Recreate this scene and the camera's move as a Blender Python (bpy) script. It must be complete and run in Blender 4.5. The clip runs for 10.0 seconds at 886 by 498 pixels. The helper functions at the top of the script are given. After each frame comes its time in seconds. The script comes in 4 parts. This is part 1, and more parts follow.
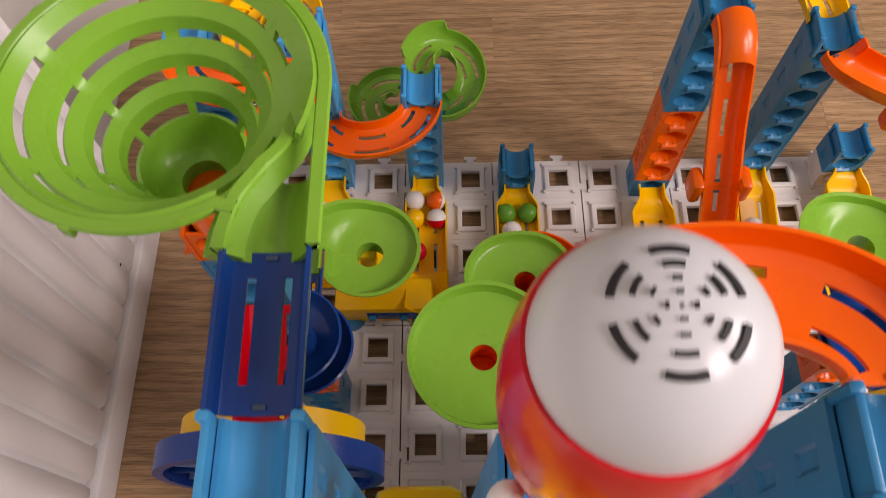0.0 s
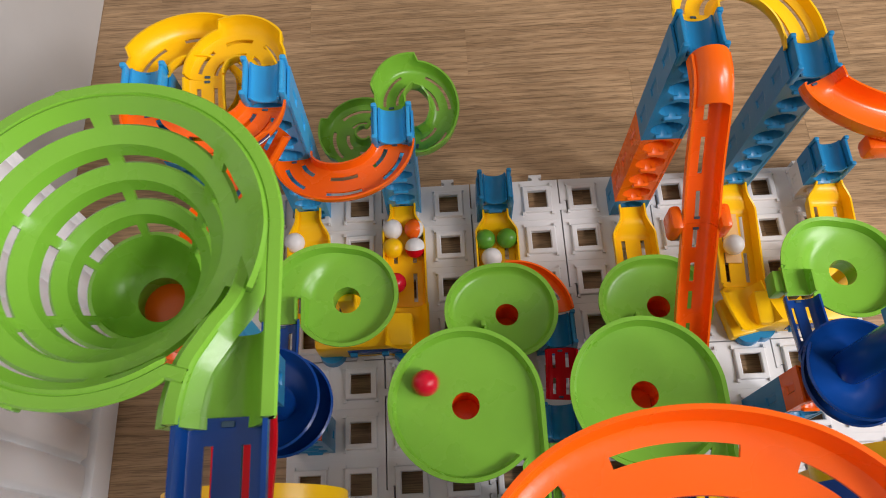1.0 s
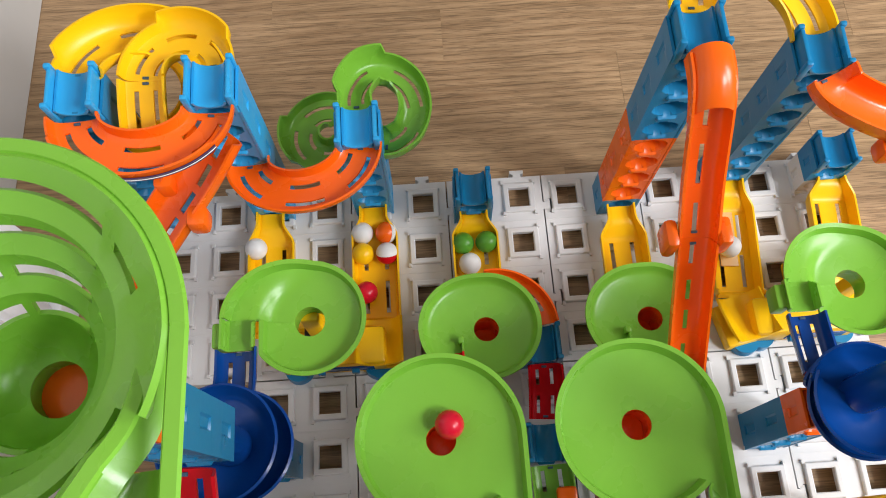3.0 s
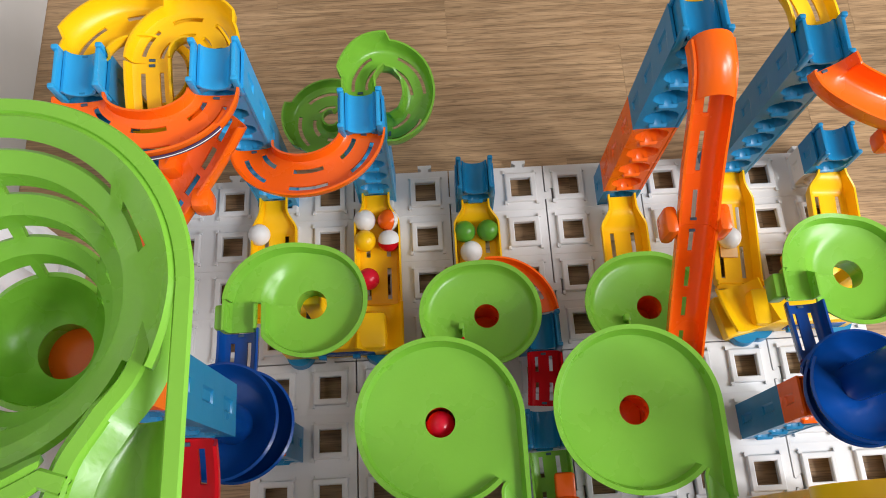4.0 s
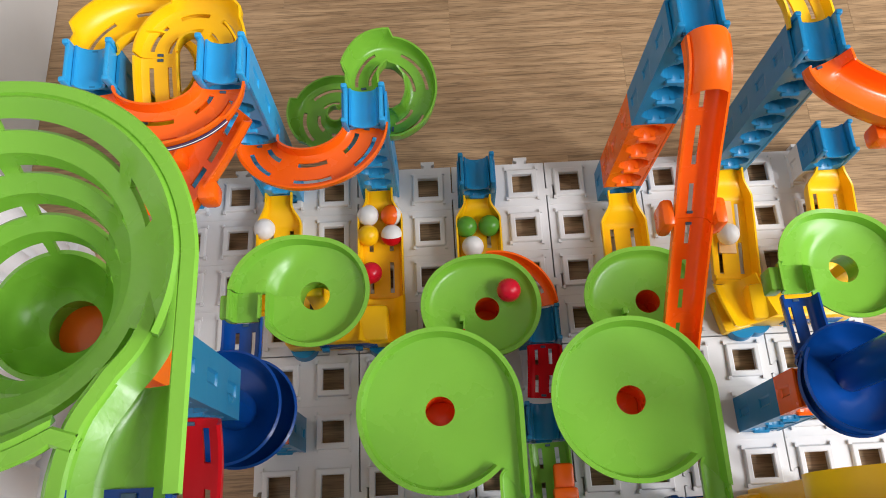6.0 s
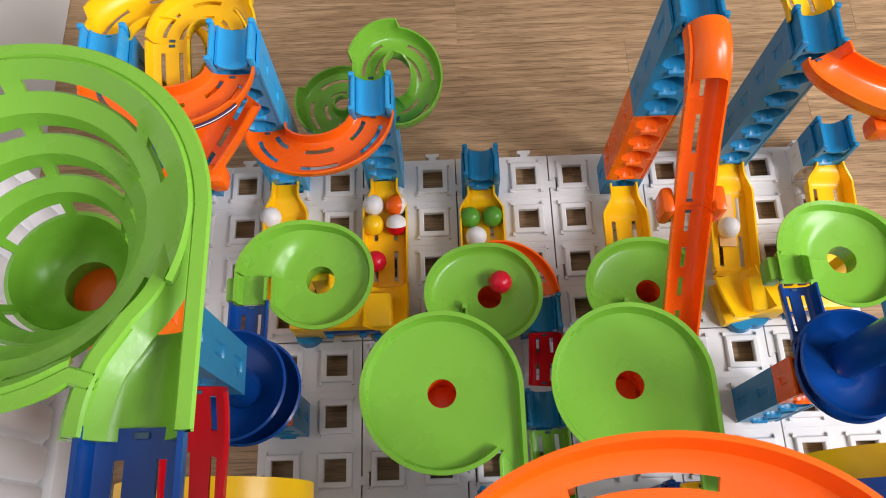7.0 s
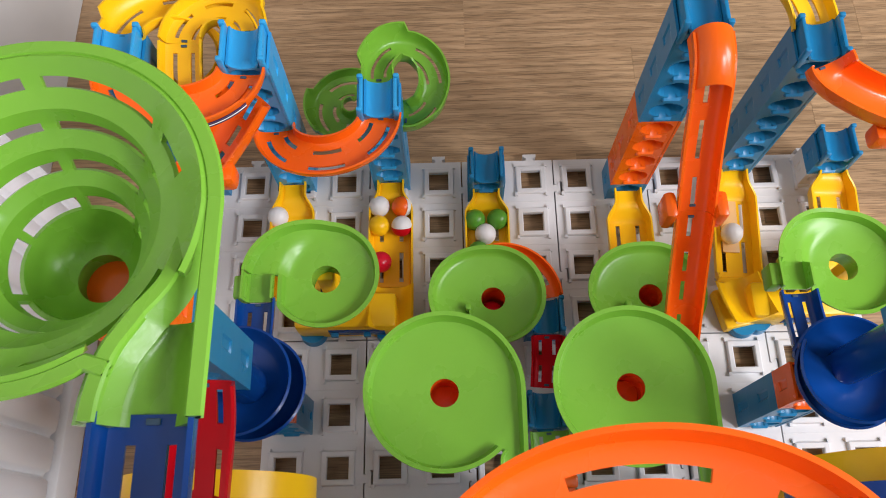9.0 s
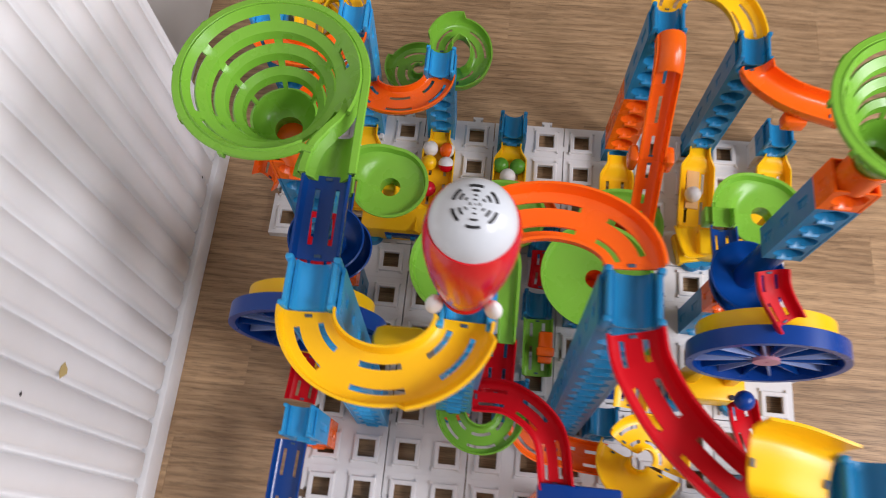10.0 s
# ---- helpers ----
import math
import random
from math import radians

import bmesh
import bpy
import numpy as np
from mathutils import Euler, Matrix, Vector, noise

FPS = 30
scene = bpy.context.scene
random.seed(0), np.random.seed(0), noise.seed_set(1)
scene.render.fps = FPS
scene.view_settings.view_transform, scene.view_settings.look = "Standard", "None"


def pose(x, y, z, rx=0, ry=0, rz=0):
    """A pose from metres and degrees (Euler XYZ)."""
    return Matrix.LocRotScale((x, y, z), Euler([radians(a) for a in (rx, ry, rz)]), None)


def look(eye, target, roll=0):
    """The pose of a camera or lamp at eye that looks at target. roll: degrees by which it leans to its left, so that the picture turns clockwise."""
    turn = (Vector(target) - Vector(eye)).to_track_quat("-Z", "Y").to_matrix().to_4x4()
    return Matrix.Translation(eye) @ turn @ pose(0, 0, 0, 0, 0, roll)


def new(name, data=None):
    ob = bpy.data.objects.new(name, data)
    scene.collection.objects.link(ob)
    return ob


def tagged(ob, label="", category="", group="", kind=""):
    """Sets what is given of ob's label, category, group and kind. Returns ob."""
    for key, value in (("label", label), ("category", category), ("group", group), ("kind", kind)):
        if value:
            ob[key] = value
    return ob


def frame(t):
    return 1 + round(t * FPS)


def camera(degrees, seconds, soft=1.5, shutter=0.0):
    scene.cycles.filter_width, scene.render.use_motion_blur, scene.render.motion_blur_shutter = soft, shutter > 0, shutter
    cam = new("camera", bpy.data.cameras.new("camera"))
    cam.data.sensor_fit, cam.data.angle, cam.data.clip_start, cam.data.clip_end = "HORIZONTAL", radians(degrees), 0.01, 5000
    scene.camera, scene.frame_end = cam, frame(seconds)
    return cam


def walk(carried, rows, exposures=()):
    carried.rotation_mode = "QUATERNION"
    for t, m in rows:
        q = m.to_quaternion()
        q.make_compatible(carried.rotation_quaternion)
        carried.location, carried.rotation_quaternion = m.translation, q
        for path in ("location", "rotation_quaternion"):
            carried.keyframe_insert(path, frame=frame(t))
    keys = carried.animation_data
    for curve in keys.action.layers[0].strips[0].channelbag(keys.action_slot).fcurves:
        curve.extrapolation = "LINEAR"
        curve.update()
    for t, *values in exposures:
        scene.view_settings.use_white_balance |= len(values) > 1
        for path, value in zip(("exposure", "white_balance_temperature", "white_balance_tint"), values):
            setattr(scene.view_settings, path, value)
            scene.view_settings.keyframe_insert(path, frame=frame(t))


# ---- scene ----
cam = camera(59.0, 10.0, soft=1.0, shutter=0.35)
PATH = [
    (0, (0.187, -0.4605, 0.783), (0.1428, 0.4075, -1.018), -3.5),
    (0.5, (0.185, -0.421, 0.804), (0.154, 0.406, -1.017), -3.9),
    (1, (0.199, -0.394, 0.799), (0.181, 0.395, -1.038), -4.3),
    (1.5, (0.208, -0.374, 0.777), (0.204, 0.381, -1.075), -4.2),
    (2, (0.212, -0.337, 0.771), (0.222, 0.39, -1.092), -3.4),
    (2.5, (0.215, -0.322, 0.757), (0.228, 0.386, -1.113), -3.1),
    (3, (0.211, -0.33, 0.756), (0.227, 0.368, -1.118), -2.5),
    (4.5, (0.211, -0.345, 0.758), (0.217, 0.353, -1.116), -2.5),
    (5, (0.214, -0.346, 0.759), (0.213, 0.351, -1.116), -3.1),
    (5.5, (0.215, -0.35, 0.762), (0.212, 0.352, -1.111), -3.2),
    (7, (0.215, -0.375, 0.769), (0.199, 0.347, -1.096), -3.3),
    (7.5, (0.215, -0.384, 0.77), (0.195, 0.348, -1.091), -3.2),
    (8, (0.213, -0.378, 0.768), (0.193, 0.356, -1.092), -3.1),
    (8.5, (0.212, -0.371, 0.763), (0.19, 0.361, -1.098), -3.1),
    (9, (0.215, -0.38, 0.775), (0.187, 0.352, -1.086), -3.3),
    (9.2, (0.215, -0.394, 0.794), (0.175, 0.326, -1.072), -3.9),
    (9.5, (0.196, -0.464, 0.862), (0.139, 0.235, -1.011), -4.7),
    (9.7, (0.193, -0.511, 0.918), (0.115, 0.195, -0.951), -4.9),
    (10, (0.227, -0.568, 0.996), (0.117, 0.165, -0.862), -3.2),
]
EXPOSURE = [(0, -1.14, 7500, 28), (0.5, -1.03, 7050, 20), (1.0, -0.92, 6650, 15), (1.5, -0.85, 6550, 13), (2.0, -0.75, 6500, 11), (2.5, -0.65, 6430, 10), (5.5, -0.62, 6430, 10), (7.0, -0.65, 6430, 14), (9.0, -0.76, 6400, 15), (9.5, -0.76, 6050, 12), (10, -1.00, 6400, 17)]
walk(cam, [(t, look(eye, target, roll)) for t, eye, target, roll in PATH], EXPOSURE)

# ---- world and light ----
world = bpy.data.worlds.new("world")
scene.world = world
world.use_nodes = True
wn, wl = world.node_tree.nodes, world.node_tree.links
sky = wn.new("ShaderNodeTexSky")
sky.sky_type, sky.sun_disc = "NISHITA", False
sky.sun_elevation, sky.sun_rotation = radians(38), radians(100)
wl.new(sky.outputs[0], wn["Background"].inputs[0])
wn["Background"].inputs[1].default_value = 0.12
scene.view_settings.exposure = 0.0


EAST = 2.05


def area(name, m, sx, sy, watts, color=(1, 1, 1)):
    lamp = bpy.data.lights.new(name, "AREA")
    lamp.shape, lamp.size, lamp.size_y, lamp.energy, lamp.color = "RECTANGLE", sx, sy, watts, color
    ob = new(name, lamp)
    ob.matrix_world = m
    return ob


# window daylight, then an unseen fill lamp added to brighten the radiator
area("window_or_fill_light", look((EAST - 0.07, -1.27, 2.16), (0.2, -0.25, 0.2)), 0.55, 0.60, 78, (0.96, 0.972, 1.0))
area("window_or_fill_light", look((EAST - 0.07, -0.35, 1.30), (0.0, -0.35, 0.2)), 0.70, 0.75, 46, (0.97, 0.98, 1.0))


# ---- materials ----
def base_material(name):
    m = bpy.data.materials.new(name)
    m.use_nodes = True
    nt = m.node_tree
    return m, nt, nt.nodes["Principled BSDF"]


def plastic(name, rgb, rough=0.30, grain=0.06, spec=0.38, translucent=0.0):
    """Moulded toy plastic: slight mottling, finger smears in the gloss, a fine uneven skin."""
    m, nt, bsdf = base_material(name)
    tc = nt.nodes.new("ShaderNodeTexCoord")
    big = nt.nodes.new("ShaderNodeTexNoise")
    big.inputs["Scale"].default_value, big.inputs["Detail"].default_value = 26, 4
    fine = nt.nodes.new("ShaderNodeTexNoise")
    fine.inputs["Scale"].default_value, fine.inputs["Detail"].default_value = 420, 3
    nt.links.new(tc.outputs["Object"], big.inputs["Vector"])
    nt.links.new(tc.outputs["Object"], fine.inputs["Vector"])
    ramp = nt.nodes.new("ShaderNodeMapRange")
    ramp.inputs["To Min"].default_value, ramp.inputs["To Max"].default_value = 1 - grain, 1 + grain
    nt.links.new(big.outputs["Fac"], ramp.inputs["Value"])
    mix = nt.nodes.new("ShaderNodeVectorMath")
    mix.operation = "SCALE"
    mix.inputs[0].default_value = rgb
    nt.links.new(ramp.outputs[0], mix.inputs["Scale"])
    nt.links.new(mix.outputs[0], bsdf.inputs["Base Color"])
    rr = nt.nodes.new("ShaderNodeMapRange")
    rr.inputs["To Min"].default_value, rr.inputs["To Max"].default_value = rough - 0.09, rough + 0.12
    nt.links.new(big.outputs["Fac"], rr.inputs["Value"])
    nt.links.new(rr.outputs[0], bsdf.inputs["Roughness"])
    bump = nt.nodes.new("ShaderNodeBump")
    bump.inputs["Strength"].default_value, bump.inputs["Distance"].default_value = 0.08, 0.0006
    nt.links.new(fine.outputs["Fac"], bump.inputs["Height"])
    nt.links.new(bump.outputs[0], bsdf.inputs["Normal"])
    bsdf.inputs["Specular IOR Level"].default_value = spec
    if translucent:
        bsdf.inputs["Transmission Weight"].default_value = translucent
    return m


GREEN = plastic("lime_plastic", (0.194, 0.465, 0.041), 0.27, spec=0.42)
ORANGE = plastic("orange_plastic", (0.98, 0.140, 0.004), 0.25, spec=0.45)
YELLOW = plastic("yellow_plastic", (1.0, 0.57, 0.004))
BLUE = plastic("sky_blue_plastic", (0.030, 0.365, 0.72))
TEAL = plastic("blue_plastic", (0.012, 0.215, 0.44))
NAVY = plastic("dark_blue_plastic", (0.003, 0.052, 0.255), 0.20, spec=0.36)
RED = plastic("red_plastic", (0.58, 0.005, 0.012), 0.36, spec=0.10)
WHITE = plastic("white_plastic", (0.82, 0.81, 0.79), 0.4, 0.04)
PLATE = plastic("plate_plastic", (0.72, 0.71, 0.705), 0.42, 0.06)
PEACH = plastic("peach_plastic", (0.80, 0.50, 0.22), 0.35, 0.05)
CLEAR = plastic("milky_plastic", (0.80, 0.74, 0.68), 0.35, 0.05)
# black of specks and gates; also paints the shade inside screw holes and slots
DARK = plastic("dark_gap", (0.02, 0.02, 0.022), 0.6)
GREENBALL = plastic("green_ball_plastic", (0.10, 0.33, 0.03), 0.3)
PAINT = plastic("radiator_paint", (0.90, 0.90, 0.895), 0.38, 0.03)
WALLPAINT = plastic("wall_paint", (0.55, 0.53, 0.50), 0.7, 0.04)
ROOM = plastic("room_wall_paint", (0.48, 0.47, 0.455), 0.8, 0.04)
CEILPAINT = plastic("ceiling_paint", (0.74, 0.73, 0.72), 0.8, 0.03)


def wood_material():
    m, nt, bsdf = base_material("oak_laminate")
    tc = nt.nodes.new("ShaderNodeTexCoord")
    info = nt.nodes.new("ShaderNodeObjectInfo")
    shift = nt.nodes.new("ShaderNodeVectorMath")
    shift.operation = "MULTIPLY_ADD"
    comb = nt.nodes.new("ShaderNodeCombineXYZ")
    nt.links.new(info.outputs["Random"], comb.inputs[0])
    nt.links.new(info.outputs["Random"], comb.inputs[1])
    shift.inputs[1].default_value = (17, 31, 0)
    geo = nt.nodes.new("ShaderNodeNewGeometry")
    nt.links.new(comb.outputs[0], shift.inputs[0])
    nt.links.new(geo.outputs["Position"], shift.inputs[2])

    def noise_at(scale, stretch, detail, distort=0.0):
        mp = nt.nodes.new("ShaderNodeMapping")
        mp.inputs["Scale"].default_value = stretch
        nt.links.new(shift.outputs[0], mp.inputs["Vector"])
        n = nt.nodes.new("ShaderNodeTexNoise")
        n.inputs["Scale"].default_value, n.inputs["Detail"].default_value = scale, detail
        n.inputs["Distortion"].default_value = distort
        nt.links.new(mp.outputs[0], n.inputs["Vector"])
        return n

    cloud = noise_at(6, (0.8, 2.2, 1), 3, 0.4)
    grain = noise_at(34, (0.30, 4.2, 1), 8, 1.6)
    grain.inputs["Roughness"].default_value = 0.64
    pores = noise_at(300, (0.10, 2.6, 1), 4, 0.7)
    wmap = nt.nodes.new("ShaderNodeMapping")
    wmap.inputs["Scale"].default_value = (0.17, 1.0, 1)
    nt.links.new(shift.outputs[0], wmap.inputs["Vector"])
    wave = nt.nodes.new("ShaderNodeTexWave")
    wave.bands_direction = "Y"
    wave.inputs["Scale"].default_value, wave.inputs["Distortion"].default_value = 24, 13
    wave.inputs["Detail"].default_value, wave.inputs["Detail Scale"].default_value = 3, 0.6
    nt.links.new(wmap.outputs[0], wave.inputs["Vector"])
    ramp = nt.nodes.new("ShaderNodeValToRGB")
    ramp.color_ramp.elements[0].color, ramp.color_ramp.elements[0].position = (0.235, 0.138, 0.067, 1), 0.27
    ramp.color_ramp.elements[1].color, ramp.color_ramp.elements[1].position = (0.52, 0.342, 0.188, 1), 0.74
    add = nt.nodes.new("ShaderNodeMath")
    add.operation = "MULTIPLY_ADD"
    add.inputs[1].default_value = 0.55
    half = nt.nodes.new("ShaderNodeMath")
    half.operation = "MULTIPLY"
    half.inputs[1].default_value = 0.45
    nt.links.new(cloud.outputs["Fac"], half.inputs[0])
    figure = nt.nodes.new("ShaderNodeMath")
    figure.operation = "MULTIPLY_ADD"
    figure.inputs[1].default_value = 0.27
    nt.links.new(wave.outputs["Fac"], figure.inputs[0])
    less = nt.nodes.new("ShaderNodeMath")
    less.operation = "MULTIPLY"
    less.inputs[1].default_value = 0.73
    nt.links.new(grain.outputs["Fac"], less.inputs[0])
    nt.links.new(less.outputs[0], figure.inputs[2])
    nt.links.new(figure.outputs[0], add.inputs[0])
    nt.links.new(half.outputs[0], add.inputs[2])
    nt.links.new(add.outputs[0], ramp.inputs[0])
    tone = nt.nodes.new("ShaderNodeMapRange")
    tone.inputs["To Min"].default_value, tone.inputs["To Max"].default_value = 0.92, 1.20
    nt.links.new(info.outputs["Random"], tone.inputs["Value"])
    pr = nt.nodes.new("ShaderNodeMapRange")
    pr.inputs["From Min"].default_value, pr.inputs["From Max"].default_value = 0.40, 0.51
    pr.inputs["To Min"].default_value, pr.inputs["To Max"].default_value = 0.66, 1.06
    nt.links.new(pores.outputs["Fac"], pr.inputs["Value"])
    mul = nt.nodes.new("ShaderNodeMath")
    mul.operation = "MULTIPLY"
    nt.links.new(tone.outputs[0], mul.inputs[0])
    nt.links.new(pr.outputs[0], mul.inputs[1])
    sc = nt.nodes.new("ShaderNodeVectorMath")
    sc.operation = "SCALE"
    nt.links.new(ramp.outputs[0], sc.inputs[0])
    nt.links.new(mul.outputs[0], sc.inputs["Scale"])
    nt.links.new(sc.outputs[0], bsdf.inputs["Base Color"])
    bsdf.inputs["Roughness"].default_value = 0.42
    bump = nt.nodes.new("ShaderNodeBump")
    bump.inputs["Strength"].default_value, bump.inputs["Distance"].default_value = 0.15, 0.0004
    nt.links.new(pores.outputs["Fac"], bump.inputs["Height"])
    nt.links.new(bump.outputs[0], bsdf.inputs["Normal"])
    return m


STAIN = plastic("old_stain", (0.62, 0.48, 0.20), 0.7)
PRINT = plastic("purple_print", (0.05, 0.02, 0.09), 0.3)
OAK = wood_material()


# ---- builders ----
def mesh_object(name, verts, faces, material, parent=None, label="", angle=38):
    me = bpy.data.meshes.new(name)
    me.from_pydata([tuple(v) for v in verts], [], faces)
    me.update()
    bm = bmesh.new()
    bm.from_mesh(me)
    bmesh.ops.recalc_face_normals(bm, faces=bm.faces)
    bm.to_mesh(me)
    bm.free()
    me.polygons.foreach_set("use_smooth", [True] * len(me.polygons))
    me.set_sharp_from_angle(angle=radians(angle))
    me.materials.append(material)
    ob = new(name, me)
    if parent:
        ob.parent = parent
    if label:
        ob["label"] = label
    return ob


def part(name, bm, material, parent=None, label="", angle=38):
    """One mesh object out of a bmesh."""
    me = bpy.data.meshes.new(name)
    bmesh.ops.recalc_face_normals(bm, faces=bm.faces)
    bm.to_mesh(me)
    bm.free()
    me.polygons.foreach_set("use_smooth", [True] * len(me.polygons))
    me.set_sharp_from_angle(angle=radians(angle))
    me.materials.append(material)
    ob = new(name, me)
    if parent:
        ob.parent = parent
    if label:
        ob["label"] = label
    return ob


def box(bm, cx, cy, cz, sx, sy, sz, bevel=0.0):
    """A box, with its edges rounded, added to bm."""
    r = bmesh.ops.create_cube(bm, size=1, matrix=Matrix.Translation((cx, cy, cz)) @ Matrix.Diagonal((sx, sy, sz, 1)))
    if bevel:
        edges = list({e for v in r["verts"] for e in v.link_edges})
        bmesh.ops.bevel(bm, geom=edges, offset=bevel, segments=2, affect="EDGES", profile=0.5)


def sheet(P, th, keep=None, wrap=False):
    """Verts and faces of a curved sheet of thickness th on the grid P[u][v]; cells that are not kept are holes. wrap: u closes on itself."""
    P = np.asarray(P, float)
    nu, nv = P.shape[:2]
    if wrap:
        du = np.roll(P, -1, 0) - np.roll(P, 1, 0)
    else:
        du = np.gradient(P, axis=0)
    dv = np.gradient(P, axis=1)
    n = np.cross(du, dv)
    n /= np.linalg.norm(n, axis=-1, keepdims=True) + 1e-12
    Q = P - n * th
    verts = np.concatenate([P.reshape(-1, 3), Q.reshape(-1, 3)])
    off = nu * nv
    cu, cv = (nu if wrap else nu - 1), nv - 1
    K = np.ones((cu, cv), bool) if keep is None else keep
    idx = lambda i, j: (i % nu) * nv + j
    faces = []
    kept = lambda i, j: (wrap or 0 <= i < cu) and 0 <= j < cv and K[i % cu, j]
    for i in range(cu):
        for j in range(cv):
            if not K[i, j]:
                continue
            a, b, c, d = idx(i, j), idx(i + 1, j), idx(i + 1, j + 1), idx(i, j + 1)
            faces.append((a, b, c, d))
            faces.append((a + off, d + off, c + off, b + off))
            for (ni, nj), (p, q) in (((i - 1, j), (a, d)), ((i + 1, j), (b, c)), ((i, j - 1), (a, b)), ((i, j + 1), (d, c))):
                if not kept(ni, nj):
                    faces.append((p, q, q + off, p + off))
    used = sorted({k for f in faces for k in f})
    back = {k: n for n, k in enumerate(used)}
    return [verts[k] for k in used], [tuple(back[k] for k in f) for f in faces]


def place(x, y, z=0.0, turn=0.0):
    return pose(x, y, z, 0, 0, turn)


def smooth_path(points, n):
    """Points of an even curve through the given ones."""
    p = np.array([points[0], *points, points[-1]], float)
    p[0], p[-1] = 2 * p[1] - p[2], 2 * p[-2] - p[-3]
    out = []
    segs = len(points) - 1
    for k in range(n + 1):
        s = k / n * segs
        i = min(int(s), segs - 1)
        t = s - i
        a, b, c, d = p[i : i + 4]
        out.append(0.5 * (2 * b + (c - a) * t + (2 * a - 5 * b + 4 * c - d) * t**2 + (3 * b - a - 3 * c + d) * t**3))
    return np.array(out)


def arc_path(cx, cy, r, a0, a1, z0, z1, n):
    """An arc in plan from angle a0 to a1 (degrees) that falls from z0 to z1."""
    s = np.linspace(0, 1, n + 1)
    a = np.radians(a0 + (a1 - a0) * s)
    return np.stack([cx + r * np.cos(a), cy + r * np.sin(a), z0 + (z1 - z0) * s], -1)


# the section of a track: across (in half widths) and up (in wall heights)
SECTION = [(-1, 1), (-0.97, 0.55), (-0.9, 0.2), (-0.76, 0.06), (-0.56, 0.0), (-0.34, -0.03), (-0.14, -0.05),
           (0.14, -0.05), (0.34, -0.03), (0.56, 0.0), (0.76, 0.06), (0.9, 0.2), (0.97, 0.55), (1, 1)]


def pipe(x, y, z0, z1, r, material, name="pipe", parent=None, label="", th=0.0018, r1=None):
    """An upright open tube with a wall."""
    n = 28
    r1 = r1 or r
    P = np.zeros((n, 4, 3))
    for i in range(n):
        a = 2 * math.pi * i / n
        for j in range(4):
            q = r + (r1 - r) * j / 3
            P[i, j] = (x + q * math.cos(a), y + q * math.sin(a), z0 + (z1 - z0) * j / 3)
    v, f = sheet(P, -th, None, True)
    return mesh_object(name, v, f, material, parent, label)


def trough(name, path, material, parent, width=0.034, wall=0.011, th=0.0018):
    """A plain trough as a part of a thing; the path is in the world."""
    path = np.asarray(path, float) - np.array(parent.matrix_world.translation)
    tan = np.gradient(path, axis=0)
    tan /= np.linalg.norm(tan, axis=1, keepdims=True)
    side = np.cross(tan, (0, 0, 1.0))
    side /= np.linalg.norm(side, axis=1, keepdims=True) + 1e-9
    up = np.cross(side, tan)
    P = np.zeros((len(path), len(SECTION), 3))
    for i in range(len(path)):
        for j, (a, h) in enumerate(SECTION):
            P[i, j] = path[i] + side[i] * a * width / 2 + up[i] * h * wall
    v, f = sheet(P[:, ::-1], th)
    return mesh_object(name, v, f, material, parent)


def track(name, path, material, label, width=0.034, wall=0.011, th=0.0018, slots=3, guard=None, mark=True, rows=(4, 8), category="track", group="marble run tracks"):
    """A trough along a path with two rows of long slots. guard: (from, to, side, extra height) of a raised outer wall."""
    path = np.asarray(path, float)
    n = len(path) - 1
    tan = np.gradient(path, axis=0)
    tan /= np.linalg.norm(tan, axis=1, keepdims=True)
    right = np.cross(tan, (0, 0, 1.0))
    right /= np.linalg.norm(right, axis=1, keepdims=True) + 1e-9
    up = np.cross(right, tan)
    P = np.zeros((n + 1, len(SECTION), 3))
    for i in range(n + 1):
        for j, (a, h) in enumerate(SECTION):
            w = wall
            if guard and guard[0] <= i / n <= guard[1] and a * guard[2] > 0.9:
                w = wall + guard[3]
                a = a * (1 + (0.0075 if guard[3] > 0.005 else 0.0) / width)
            P[i, j] = path[i] + right[i] * a * width / 2 + up[i] * h * w
    keep = np.ones((n, len(SECTION) - 1), bool)
    if slots:
        for k in range(slots):
            for col, lag in zip(rows, (0.0, 0.0)):
                mid = (k + 0.5 + lag) / slots
                half = 0.33 / slots
                for i in range(n):
                    if abs((i + 0.5) / n - mid) < half:
                        keep[i, col] = False
    v, f = sheet(P[:, ::-1], th, keep[:, ::-1])
    ob = mesh_object(name, v, f, material)
    tagged(ob, label, category, group)
    if mark:
        for k in (0.03, 0.97):
            i = min(n, max(0, round(k * n)))
            bm = bmesh.new()
            box(bm, 0, 0, 0, 0.0046, 0.0021, 0.0012, 0.0003)
            m = Matrix(((right[i][0], tan[i][0], up[i][0], path[i][0]), (right[i][1], tan[i][1], up[i][1], path[i][1]), (right[i][2], tan[i][2], up[i][2], path[i][2]), (0, 0, 0, 1)))
            bmesh.ops.transform(bm, matrix=m, verts=bm.verts)
            part("latch", bm, LATCH, ob, "small raised snap latch")
    return ob


# one dark blue on every track colour, painting the shaded slots at the latches
LATCH = plastic("latch_shade", (0.05, 0.10, 0.16), 0.5)


